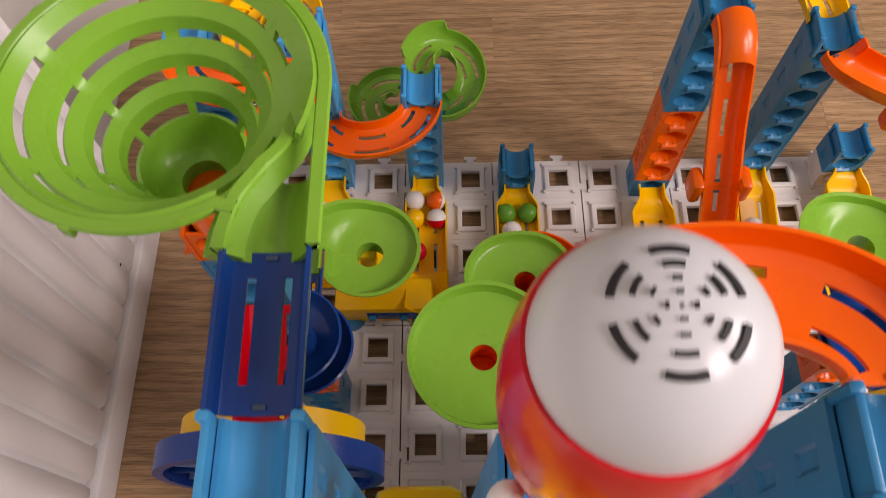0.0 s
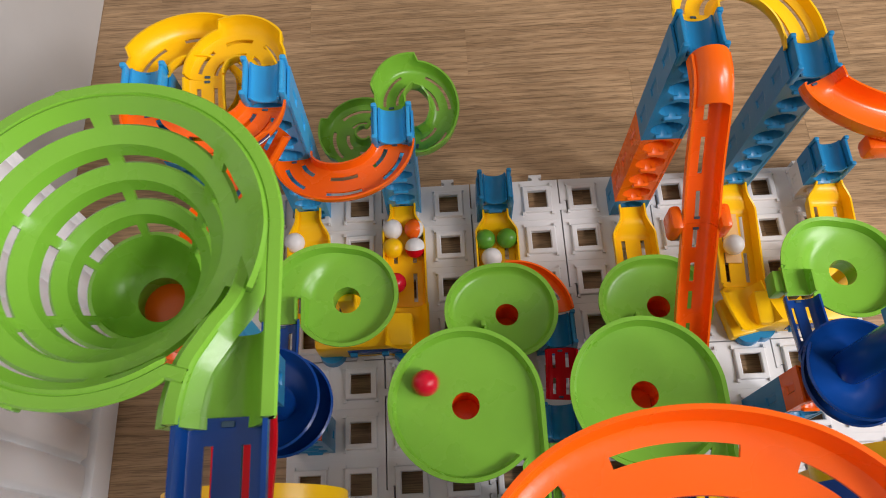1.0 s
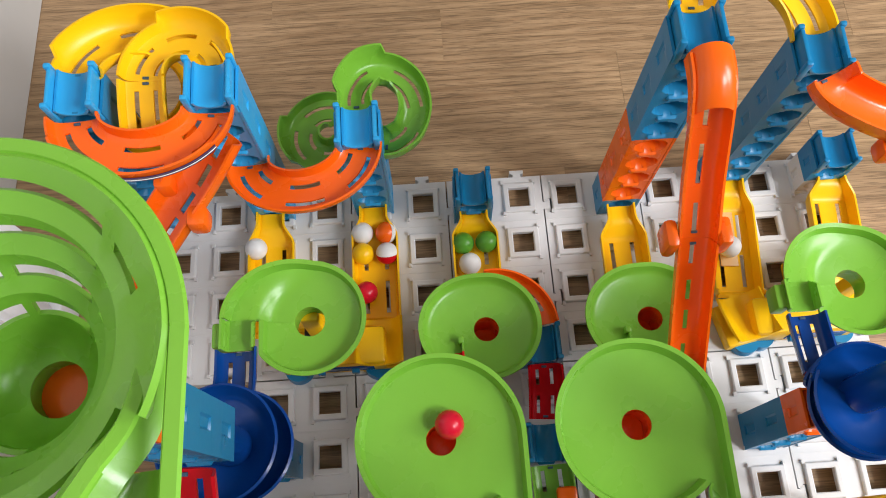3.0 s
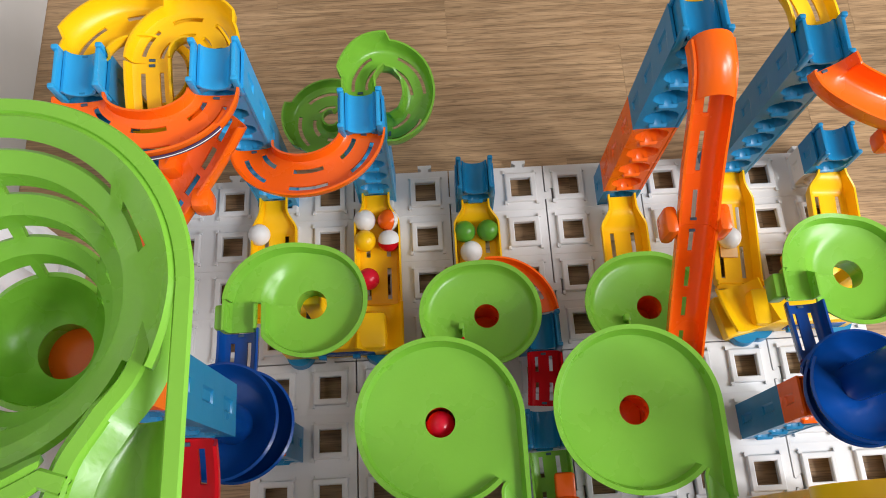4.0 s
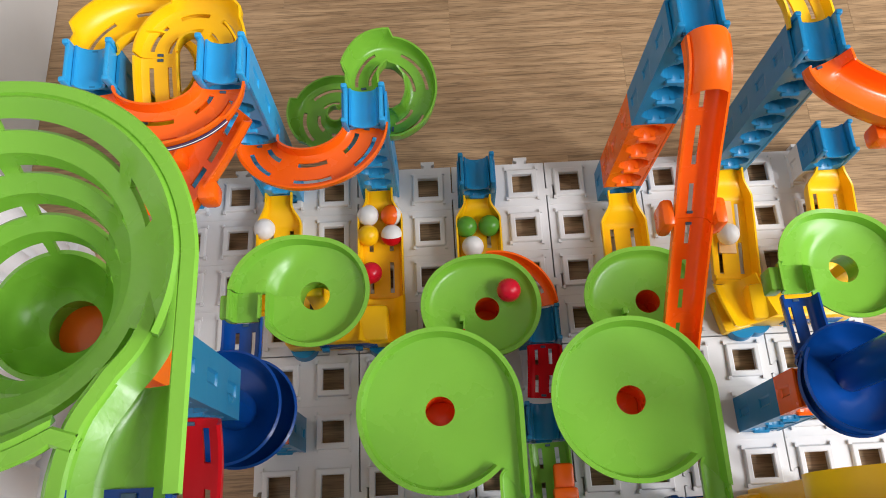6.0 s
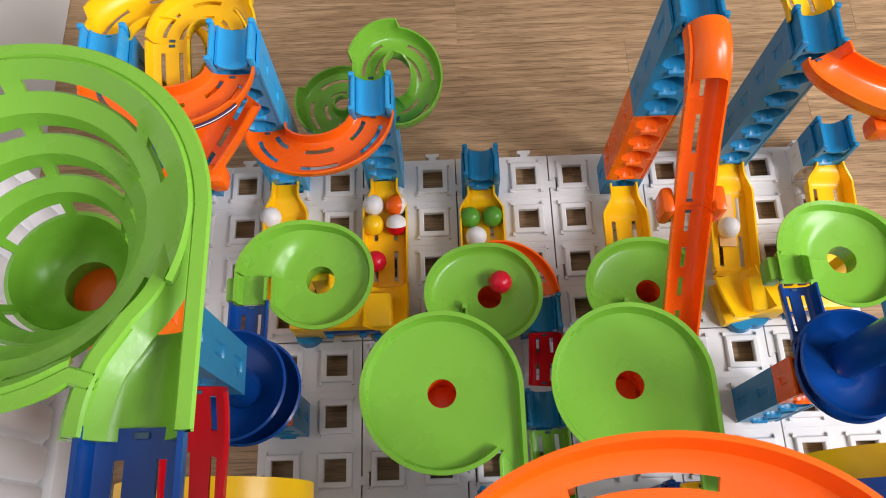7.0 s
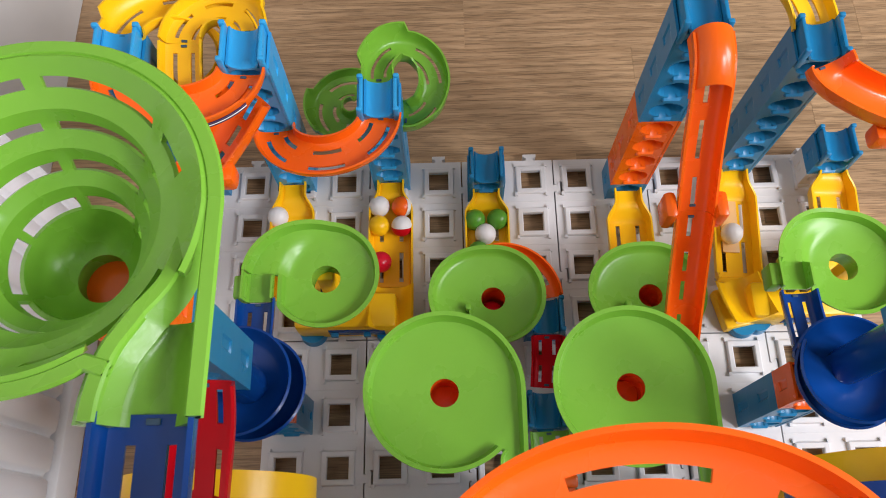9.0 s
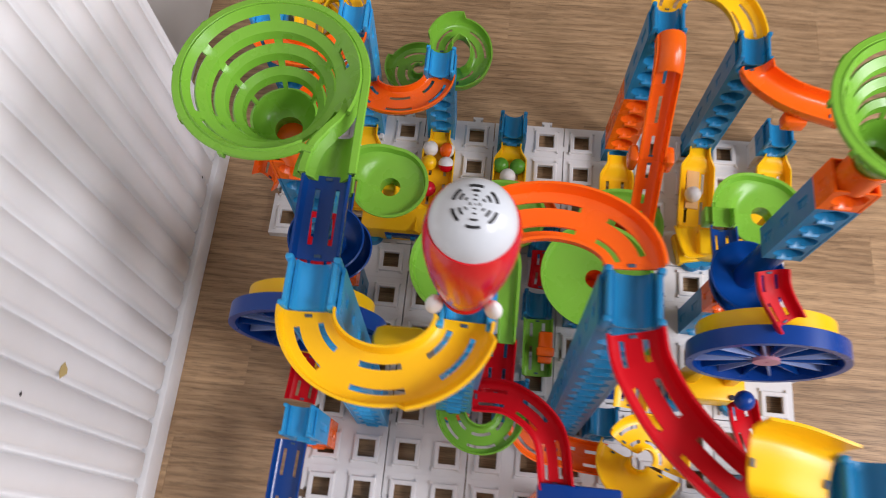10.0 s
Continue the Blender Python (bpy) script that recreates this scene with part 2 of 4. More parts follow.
def ladder_face(w, h, n, depth):
    """A tower's open face: rounded scoops one over another, each over a small clip."""
    nu, nv = 25, n * 20 + 1
    P = np.zeros((nv, nu, 3))
    for i in range(nv):
        for j in range(nu):
            a = j / (nu - 1) * 2 - 1
            b = i / (nv - 1) * n % 1.0
            inside = 1 - (a / 0.80) ** 2 - ((b - 0.60) / 0.31) ** 2
            d = depth * min(1.0, max(0.0, inside) * 3.0) ** 0.5
            if 0.10 < b < 0.22 and abs(a) < 0.44:
                d = -0.0022
            P[i, j] = (a * w / 2, d, h * i / (nv - 1))
    return P


def tower_section(parent, z0, z1, material, w=0.034, d=0.032):
    """One storey of a tower: two side plates with notches, and an open ladder face before and behind."""
    h = z1 - z0
    n = max(1, round(h / 0.030))
    sec = None
    grooves = max(1, round(h / 0.042))
    cols = [-d / 2, -0.0040, -0.0032, -0.0020, 0.0010, 0.0036, 0.0046, 0.0052, d / 2]
    rows = [0.0, 0.14, 0.19, 0.215, 0.26, 0.64, 0.685, 0.71, 0.76]
    for sx in (-1, 1):
        zs = [(k + q) / grooves for k in range(grooves) for q in rows] + [1.0]
        P = np.zeros((len(zs), len(cols), 3))
        for i, q in enumerate(zs):
            b = q * grooves % 1.0
            for j, yy in enumerate(cols):
                deep = (0.20 < b < 0.70 and -0.0035 < yy < 0.005) and not (b > 0.66 and not -0.0022 < yy < 0.0040)
                P[i, j] = (sx * (w / 2 - (0.0013 if deep else 0.0)), yy, z0 + h * q)
        v, f = sheet(P, 0.0022 * sx)
        sec = mesh_object("side_plate", v, f, material, parent, angle=30)
    for sy in (-1, 1):
        P = ladder_face(w - 0.0006, h, n, 0.014)
        P[..., 1] = (P[..., 1] - (d / 2 - 0.0004)) * (1 if sy < 0 else -1)
        P[..., 2] += z0
        v, f = sheet(P, 0.0015 * sy)
        mesh_object("ladder", v, f, material, parent, angle=30)
    return sec


def connector(parent, z, material, w=0.0308, d=0.033, flange=0.016):
    """A tower's head: a round trough along y between two upright cheeks with knobs."""
    nu, nv = 9, 13
    P = np.zeros((nu, nv, 3))
    for i in range(nu):
        for j in range(nv):
            a = math.pi * (j / (nv - 1) - 0.5)
            P[i, j] = ((w / 2 - 0.003) * math.sin(a), d * (i / (nu - 1) - 0.5), z + 0.009 - 0.009 * math.cos(a))
    v, f = sheet(P, 0.0018)
    head = mesh_object("head", v, f, material, parent)
    for sx in (-1, 1):
        bm = bmesh.new()
        box(bm, sx * (w / 2 - 0.0008), 0, z + flange / 2 - 0.004, 0.0032, d, flange + 0.008, 0.001)
        for sy in (-1, 1):
            box(bm, sx * (w / 2 + 0.0002), sy * (d / 2 - 0.001), z + flange / 2 - 0.003, 0.0052, 0.0042, flange + 0.010, 0.0014)
        part("cheek", bm, material, head)
    return head


def tower(x, y, z, sections, head, label, base=None, turn=0.0, foot=None):
    """A tower of storeys from the ground up to z, under a head. base: where it stands, if it leans a little."""
    t = new("tower")
    bx, by = base or (x, y)
    lean = Matrix.Translation((bx, by, PLATE_TOP)) @ Euler((math.atan2(-(y - by), z), math.atan2(x - bx, z), radians(turn))).to_matrix().to_4x4()
    t.matrix_world = lean
    top = z - PLATE_TOP
    for a, b, mat in sections:
        tower_section(t, a, min(b, top - 0.013), mat)
    connector(t, top - 0.015, head)
    if foot:
        bm = bmesh.new()
        box(bm, 0, 0, 0.012, 0.040, 0.042, 0.024, 0.004)
        part("foot", bm, foot, t)
    return tagged(t, label, "tower", "marble run towers")


def bowl(name, x, y, z, r, hole, depth, material, label, turn=0.0, rim=0.0030, swell=0.0):
    """A round dish with a hole in the middle; its hole lies at height z. swell: by how much its inlet side bulges."""
    nu, nv = 120, 15
    P = np.zeros((nu, nv, 3))
    for i in range(nu):
        a = 2 * math.pi * i / nu
        ro = r + swell * max(0.0, math.cos(a - 3.15)) ** 1.6
        for j in range(nv):
            s = j / (nv - 1)
            if s < 0.8:
                q = s / 0.8
                rad = hole + (ro * 0.93 - hole) * q
                h = depth * (0.75 * q + 0.25 * q**5)
            else:
                q = (s - 0.8) / 0.2
                rad = ro * (0.93 + 0.07 * math.sin(q * math.pi / 2))
                h = depth + rim * 2.4 * min(1.0, q * 1.5)
                if q > 0.67:
                    rad = ro + 0.0022 * (q - 0.67) / 0.33
            P[i, j] = (rad * math.cos(a), rad * math.sin(a), h)
    v, f = sheet(P, 0.0018, None, True)
    ob = mesh_object(name, v, f, material)
    ob.matrix_world = place(x, y, z, turn)
    return tagged(ob, label, "bowl", "marble run bowls")


PLATE_TOP = 0.007
PITCH = 0.05


# ---- structure ----
def slab(name, x0, x1, y0, y1, z0, z1, material, kind="structure"):
    bm = bmesh.new()
    box(bm, (x0 + x1) / 2, (y0 + y1) / 2, (z0 + z1) / 2, x1 - x0, y1 - y0, z1 - z0)
    return tagged(part(name, bm, material), kind=kind)


WALL_X = -0.238
FLOOR_Z = -0.006
tagged(slab("floor", WALL_X - 0.1, EAST + 0.1, -3.3, 2.2, -0.12, FLOOR_Z - 0.0006, OAK), "oak laminate floor of long narrow strips")
slab("wall_west", WALL_X - 0.12, WALL_X, -3.3, 2.2, FLOOR_Z, 2.6, WALLPAINT)
# unseen north, east and south walls and ceiling, added to bounce the daylight
slab("wall_north", WALL_X, EAST, 2.2, 2.32, FLOOR_Z, 2.6, ROOM)
slab("ceiling", WALL_X - 0.12, EAST + 0.12, -3.42, 2.32, 2.6, 2.7, CEILPAINT)
# unseen east wall: its window opening, and one added for the fill lamp
for number, (y0, y1, z0, z1) in enumerate(((0.10, 2.32, FLOOR_Z, 2.6), (-3.42, -1.75, FLOOR_Z, 2.6), (-1.75, -0.86, FLOOR_Z, 1.65), (-1.75, -0.86, 2.5, 2.6),
                                           (-0.86, -0.80, FLOOR_Z, 2.6), (-0.80, 0.10, FLOOR_Z, 0.85), (-0.80, 0.10, 1.75, 2.6))):
    slab(f"wall_east_{number + 1}", EAST, EAST + 0.12, y0, y1, z0, z1, ROOM)
slab("wall_south", WALL_X - 0.12, EAST, -3.42, -3.3, FLOOR_Z, 2.6, ROOM)


def radiator(x_front, y0, y1, height):
    """A white panel radiator with upright rounded flutes, open at its foot."""
    rad = new("radiator")
    pitch = 0.0352
    ys = []
    y = y1
    groove = -0.447 + math.floor((y1 + 0.447) / pitch) * pitch
    ys.append((y1, 0.0))
    while groove > y0 + pitch:
        for off, d in ((0.0052, 0.0), (0.0034, 0.25), (0.0017, 0.85), (0.0, 1.0), (-0.0017, 0.85), (-0.0034, 0.25), (-0.0052, 0.0), (-0.0176, -0.10)):
            ys.append((groove + off, d))
        groove -= pitch
    ys.append((y0, 0.0))
    ys = [p for p in ys if p[0] <= y1]
    rows = []
    for k, (z, back, deep) in enumerate(((0.040, 0.010, 0.2), (0.046, 0.004, 0.6), (0.056, 0.0, 1.0), (0.10, 0.0, 1.0), (height - 0.06, 0.0, 1.0), (height - 0.03, 0.003, 0.5), (height, 0.010, 0.0))):
        rows.append([(x_front - back - 0.011 * max(d, 0) * deep + 0.004 * max(-d, 0), y, z) for y, d in ys])
    v, f = sheet(np.array(rows), 0.002)
    mesh_object("panel", v, f, PAINT, rad, angle=60)
    bm = bmesh.new()
    box(bm, x_front - 0.038, (y0 + y1) / 2, height / 2 + 0.02, 0.04, y1 - y0, height - 0.06, 0.004)
    part("casing", bm, PAINT, rad)
    bm = bmesh.new()
    box(bm, x_front - 0.012, (y0 + y1) / 2, 0.014, 0.022, y1 - y0, 0.040, 0.003)
    part("bottom_rail", bm, PAINT, rad)
    for name, y, z, size, mat in (("paint_stain", -0.441, 0.291, 0.008, STAIN), ("speck", -0.474, 0.347, 0.0022, DARK), ("speck", -0.134, 0.081, 0.0022, DARK)):
        bm = bmesh.new()
        ring = [bm.verts.new((x_front + 0.0007, y + size * (0.6 + 0.5 * random.random()) * math.cos(k * 0.57), z + size * (0.5 + 0.6 * random.random()) * math.sin(k * 0.57))) for k in range(11)]
        bm.faces.new(ring)
        part(name, bm, mat, rad)
    return tagged(rad, "white painted panel radiator with upright flutes, scuffed", "radiator")


radiator(-0.153, -1.3, -0.05, 0.62)


# ---- base plates ----
def knob(cx, cy, dx, dy, size=0.0075):
    """A jigsaw knob's outline that leaves the point (cx, cy) of an edge running (dx, dy), bulging to its right."""
    nx, ny = dy, -dx
    shape = [(-0.55, 0), (-0.5, 0.35), (-0.95, 0.6), (-0.95, 1.0), (0.95, 1.0), (0.95, 0.6), (0.5, 0.35), (0.55, 0)]
    return [(cx + (a * dx + b * nx) * size, cy + (a * dy + b * ny) * size) for a, b in shape]


def plate_mesh():
    w, h = PITCH * 2, PITCH * 4
    g = 0.0007
    x0, x1, y0, y1 = -PITCH / 2 + g, w - PITCH / 2 - g, -h + PITCH / 2 + g, PITCH / 2 - g
    loop = [(x0, y1)]
    loop += [(p[0], 2 * y1 - p[1]) for p in knob(PITCH, y1, 1, 0)]
    loop += [(x1, y1)]
    for r in (0, 2):
        loop += [(2 * x1 - p[0], p[1]) for p in knob(x1, -r * PITCH - 0.01, 0, -1)]
    loop += [(x1, y0)]
    loop += list(knob(PITCH, y0, -1, 0, 0.0083))
    loop += [(x0, y0)]
    for r in (2, 0):
        loop += list(knob(x0, -r * PITCH - 0.01, 0, 1, 0.0083))
    bm = bmesh.new()
    loops = [loop]
    s = 0.0105
    for c in range(2):
        for r in range(4):
            cx, cy = c * PITCH, -r * PITCH
            loops.append([(cx - s, cy - s), (cx + s, cy - s), (cx + s, cy + s), (cx - s, cy + s)])
    for z in (PLATE_TOP - 0.0022, PLATE_TOP):
        edges = []
        for lp in loops:
            vs = [bm.verts.new((x, y, z)) for x, y in lp]
            edges += [bm.edges.new((vs[k], vs[(k + 1) % len(vs)])) for k in range(len(vs))]
        bmesh.ops.triangle_fill(bm, use_beauty=True, edges=edges)
    bm.verts.ensure_lookup_table()
    total = sum(len(lp) for lp in loops)
    start = 0
    for lp in loops:
        for k in range(len(lp)):
            a, b = start + k, start + (k + 1) % len(lp)
            bm.faces.new((bm.verts[a], bm.verts[b], bm.verts[b + total], bm.verts[a + total]))
        start += len(lp)
    rim = [bm.verts[k] for k in range(len(loop))]
    skirt = [bm.verts.new((px, py, FLOOR_Z - 0.0001)) for px, py in loop]
    for k in range(len(loop)):
        a = (k + 1) % len(loop)
        bm.faces.new((skirt[k], skirt[a], rim[a], rim[k]))
    return bm


def socket_mesh():
    """The raised square collar round a hole, with four small ears."""
    bm = bmesh.new()
    s, t = 0.0105, 0.0165
    prof = [(s, 0), (s, 0.0030), (s + 0.0010, 0.0037), (t - 0.0015, 0.0037), (t - 0.0006, 0.0031), (t, 0)]
    rings = [[bm.verts.new((sx * a, sy * a, z)) for sx, sy in ((-1, -1), (1, -1), (1, 1), (-1, 1))] for a, z in prof]
    for i in range(len(rings) - 1):
        for k in range(4):
            bm.faces.new((rings[i][k], rings[i][(k + 1) % 4], rings[i + 1][(k + 1) % 4], rings[i + 1][k]))
    for sx in (-1, 1):
        for sy in (-1, 1):
            box(bm, sx * (t - 0.0002), sy * (t + 0.0008), 0.0015, 0.0028, 0.0036, 0.0030)
    return bm


def base_plates(cells):
    body = part("plate", plate_mesh(), PLATE, angle=30)
    collar = part("collar", socket_mesh(), PLATE, angle=30)
    plate_data, collar_data = body.data, collar.data
    bm = bmesh.new()
    box(bm, 0, 0, 0.0001, PITCH * 2 - 0.004, 0.0009, 0.0008)
    line = part("moulding_line", bm, PLATE)
    line_data = line.data
    bpy.data.objects.remove(line)
    bpy.data.objects.remove(body)
    bpy.data.objects.remove(collar)
    for c, r in cells:
        ob = new("base_plate", plate_data)
        ob.matrix_world = place(c * PITCH, -r * PITCH, 0.0002)
        tagged(ob, "off-white plastic base plate with square sockets and jigsaw edges", "base plate", "base plates")
        for j in range(3):
            k = new("moulding_line", line_data)
            k.parent = ob
            k.location = (PITCH / 2, -(j + 0.5) * PITCH, PLATE_TOP)
        for i in range(2):
            for j in range(4):
                k = new("collar", collar_data)
                k.parent = ob
                k.location = (i * PITCH, -j * PITCH, PLATE_TOP)


base_plates([(c, 0) for c in range(-1, 12, 2)] + [(c, 4) for c in range(1, 12, 2)] + [(c, 8) for c in range(1, 12, 2)])


# ---- the back row of towers, trays and loops ----
T = "blue plastic tower of a marble run with a trough head"
tower(-0.040, -0.014, 0.285, [(0, 0.28, TEAL)], BLUE, "tall sky-blue plastic tower with ladder faces", base=(-0.045, 0.006))
tower(0.058, -0.016, 0.287, [(0, 0.28, BLUE)], BLUE, "tall sky-blue plastic tower with ladder faces", base=(0.048, 0.008))
tower(0.153, -0.012, 0.205, [(0, 0.19, BLUE)], BLUE, "sky-blue plastic tower of middle height on the base plate", base=(0.15, 0.008))
tower(0.250, -0.008, 0.066, [(0, 0.056, TEAL)], TEAL, "low blue plastic tower on the base plate")
tower(0.400, -0.014, 0.312, [(0, 0.035, TEAL), (0.035, 0.165, ORANGE), (0.165, 0.31, TEAL)], TEAL, "tall tower of a blue storey over an orange one", base=(0.397, -0.008))
tower(0.507, -0.006, 0.264, [(0, 0.26, TEAL)], TEAL, "tall blue plastic tower with ladder scoops", base=(0.510, 0.010))
tower(0.604, 0.002, 0.078, [(0, 0.028, CLEAR), (0.028, 0.07, TEAL)], TEAL, "low blue tower on a milky plastic foot")


def tray(x, y0, y1, z, label, material=YELLOW, width=0.046, turn=0.0, stopped=True):
    """A catch tray: a narrow neck that widens to a flat trough with slots and a low lip."""
    n, nv = 40, 15
    P = np.zeros((n + 1, nv, 3))
    keep = np.ones((n, nv - 1), bool)
    L = y0 - y1
    for i in range(n + 1):
        s = i / n
        k = min(1.0, max(0.0, (s - 0.10) / 0.16))
        k = k * k * (3 - 2 * k)
        half = 0.014 + (width / 2 - 0.014) * k
        wall = 0.010 + 0.006 * k
        zc = 0.012 * (1 - k) - 0.004 * s
        if stopped and s > 0.97:
            zc += 0.004
        for j in range(nv):
            a = j / (nv - 1) * 2 - 1
            h = wall * max(0.0, (abs(a) - 0.74) / 0.26) ** 0.8
            xx = half * (min(1, abs(a) / 0.80) * (1 if a > 0 else -1))
            P[i, j] = (xx, -L * s, zc + h)
    for i in range(n):
        s = (i + 0.5) / n
        if 0.28 < s < 0.52 or 0.62 < s < 0.9:
            keep[i, 4] = keep[i, 9] = False
    v, f = sheet(P[:, ::-1], 0.0018, keep[:, ::-1])
    ob = mesh_object("catch_tray", v, f, material)
    ob.matrix_world = place(x, y0, z, turn)
    tagged(ob, label, "tray", "catch trays")
    bm = bmesh.new()
    box(bm, 0, -0.006, 0.0118, 0.0046, 0.0021, 0.0012, 0.0003)
    part("latch", bm, LATCH, ob, "small raised snap latch")
    return ob


TR = "yellow plastic catch tray with slots, sloping from its tower"
tray(0.047, -0.010, -0.135, 0.016, TR)
tray(0.150, -0.010, -0.128, 0.016, TR)
tray(0.250, -0.020, -0.122, 0.016, TR)
tray(0.397, -0.026, -0.150, 0.016, TR)
milky = tray(0.510, -0.004, -0.126, 0.016, "yellow plastic catch tray with a peach panel laid in it", turn=-4)
bm = bmesh.new()
box(bm, -0.003, -0.060, 0.0006, 0.017, 0.058, 0.0016, 0.0005)
part("panel", bm, PEACH, milky, "milky peach plastic panel")
tray(0.610, -0.003, -0.118, 0.022, TR, turn=-3)


# loops on the left
track("track", [(0.008 + 0.048 * math.cos(radians(a)), -0.032 + 0.034 * math.sin(radians(a)), 0.266) for a in range(180, 361, 4)], ORANGE, "orange half-round track with a dark printed strip", guard=(0.1, 0.8, 1, 0.004))
loop = bpy.data.objects["track"]
for q, z0, z1, mat in ((0.0665, 0.2695, 0.2760, PRINT), (0.0668, 0.2720, 0.2732, WHITE)):
    P = np.zeros((25, 2, 3))
    for i in range(25):
        a = radians(262 + 62 * i / 24)
        P[i, 0] = (0.008 + q * math.cos(a), -0.032 + (q - 0.014) * math.sin(a), z0)
        P[i, 1] = (0.008 + (q + 0.0012) * math.cos(a), -0.032 + (q - 0.0128) * math.sin(a), z1)
    pv, pf = sheet(P, 0.0006)
    mesh_object("printed_strip", pv, pf, mat, loop, "dark purple printed strip")
track("track", [(0.106 + 0.048 * math.cos(radians(a)), -0.022 + 0.036 * math.sin(radians(a)), 0.162 + 0.022 * (a - 180) / 180) for a in range(180, 361, 4)], ORANGE, "orange half-round track between two blue towers")
track("track", arc_path(0.004, -0.001, 0.042, 180, 20, 0.272, 0.240, 40), YELLOW, "yellow half-round track behind the towers", guard=(0.1, 0.65, -1, 0.006))
track("track", arc_path(0.0315, 0.001, 0.0265, 0, 180, 0.272, 0.262, 36), YELLOW, "yellow half-round track with a raised guard", width=0.031, guard=(0.15, 0.6, 1, 0.006))
track("track", smooth_path([(0.005, 0.001, 0.262), (0.005, -0.020, 0.255), (0.006, -0.042, 0.247)], 24), YELLOW, "yellow straight track under the orange loop", slots=1, width=0.031)
track("track", arc_path(0.000, 0.012, 0.040, 20, -150, 0.225, 0.205, 40), YELLOW, "yellow half-round track low between the towers")
chute = track("track", smooth_path([(0.058, -0.030, 0.234), (0.033, -0.058, 0.212), (0.006, -0.083, 0.190), (-0.015, -0.102, 0.173)], 40), ORANGE, "orange chute sloping down from a tower", slots=5, wall=0.016, width=0.037, rows=(6, 6))
track("track", smooth_path([(-0.020, -0.107, 0.168), (-0.045, -0.120, 0.130), (-0.058, -0.137, 0.098)], 24), ORANGE, "orange chute sloping down, lower length", slots=3, wall=0.014)
for s in (-1, 1):
    clip_bm = bmesh.new()
    box(clip_bm, 0.018 + s * 0.0135, -0.072 - s * 0.0165, 0.206, 0.016, 0.018, 0.022, 0.005)
    part("joint_clip", clip_bm, ORANGE, chute)
# green spirals by the middle tower
track("track", smooth_path([(0.1525, 0.006, 0.190), (0.1525, 0.024, 0.188), (0.1625, 0.0430, 0.183), (0.180, 0.0470, 0.178), (0.1950, 0.037, 0.172), (0.2005, 0.019, 0.165), (0.195, 0.002, 0.158), (0.182, -0.006, 0.152), (0.170, -0.006, 0.148)], 56), GREEN, "lime green curling track with a raised guard", width=0.0250, guard=(0.10, 0.33, -1, 0.007), wall=0.013)
track("track", arc_path(0.118, 0.022, 0.022, 60, 330, 0.128, 0.118, 44), GREEN, "lime green curling track, in the shade", width=0.030, slots=3, guard=(0.35, 0.6, 1, 0.006))
# yellow loop and orange chutes on the right
track("track", arc_path(0.454, 0.008, 0.052, 180, 0, 0.294, 0.246, 40), YELLOW, "yellow half-round track joining two towers", guard=(0.2, 0.45, -1, 0.006))
chute = track("track", smooth_path([(0.402, -0.034, 0.300), (0.402, -0.058, 0.292), (0.4015, -0.098, 0.246), (0.401, -0.132, 0.214)], 30), ORANGE, "orange straight chute with slots, falling steeply", slots=4, rows=(6, 6), width=0.0262, wall=0.013)
P = np.zeros((9, 13, 3))
hood = [(-0.034, 0.298), (-0.042, 0.298), (-0.05, 0.297), (-0.058, 0.294), (-0.063, 0.290), (-0.067, 0.287), (-0.069, 0.285), (-0.071, 0.283), (-0.0725, 0.281)]
for i, (y, z) in enumerate(hood):
    for j in range(13):
        a = math.pi * j / 12
        P[i, j] = (0.403 + 0.0142 * math.cos(a), y, z + 0.019 * math.sin(a) ** 0.7)
hv, hf = sheet(P, 0.0016)
mesh_object("hood", hv, hf, ORANGE, chute, "orange rounded hood over the bend")
for s in (-1, 1):
    clip_bm = bmesh.new()
    box(clip_bm, 0.4005 + s * 0.0195, -0.133, 0.218, 0.010, 0.022, 0.026, 0.004)
    part("joint_clip", clip_bm, ORANGE, chute)
track("track", smooth_path([(0.401, -0.132, 0.2135), (0.4005, -0.172, 0.173), (0.400, -0.212, 0.134)], 26), ORANGE, "orange straight chute with slots, falling steeply", slots=4, rows=(6, 6), width=0.0260, wall=0.013)
side = track("track", smooth_path([(0.505, -0.028, 0.252), (0.513, -0.044, 0.248), (0.548, -0.062, 0.241), (0.60, -0.072, 0.233)], 30), ORANGE, "orange curved chute leading off a tower", slots=0, wall=0.017)
clip_bm = bmesh.new()
box(clip_bm, 0.556, -0.078, 0.229, 0.026, 0.016, 0.020, 0.004)
part("bracket", clip_bm, ORANGE, side)


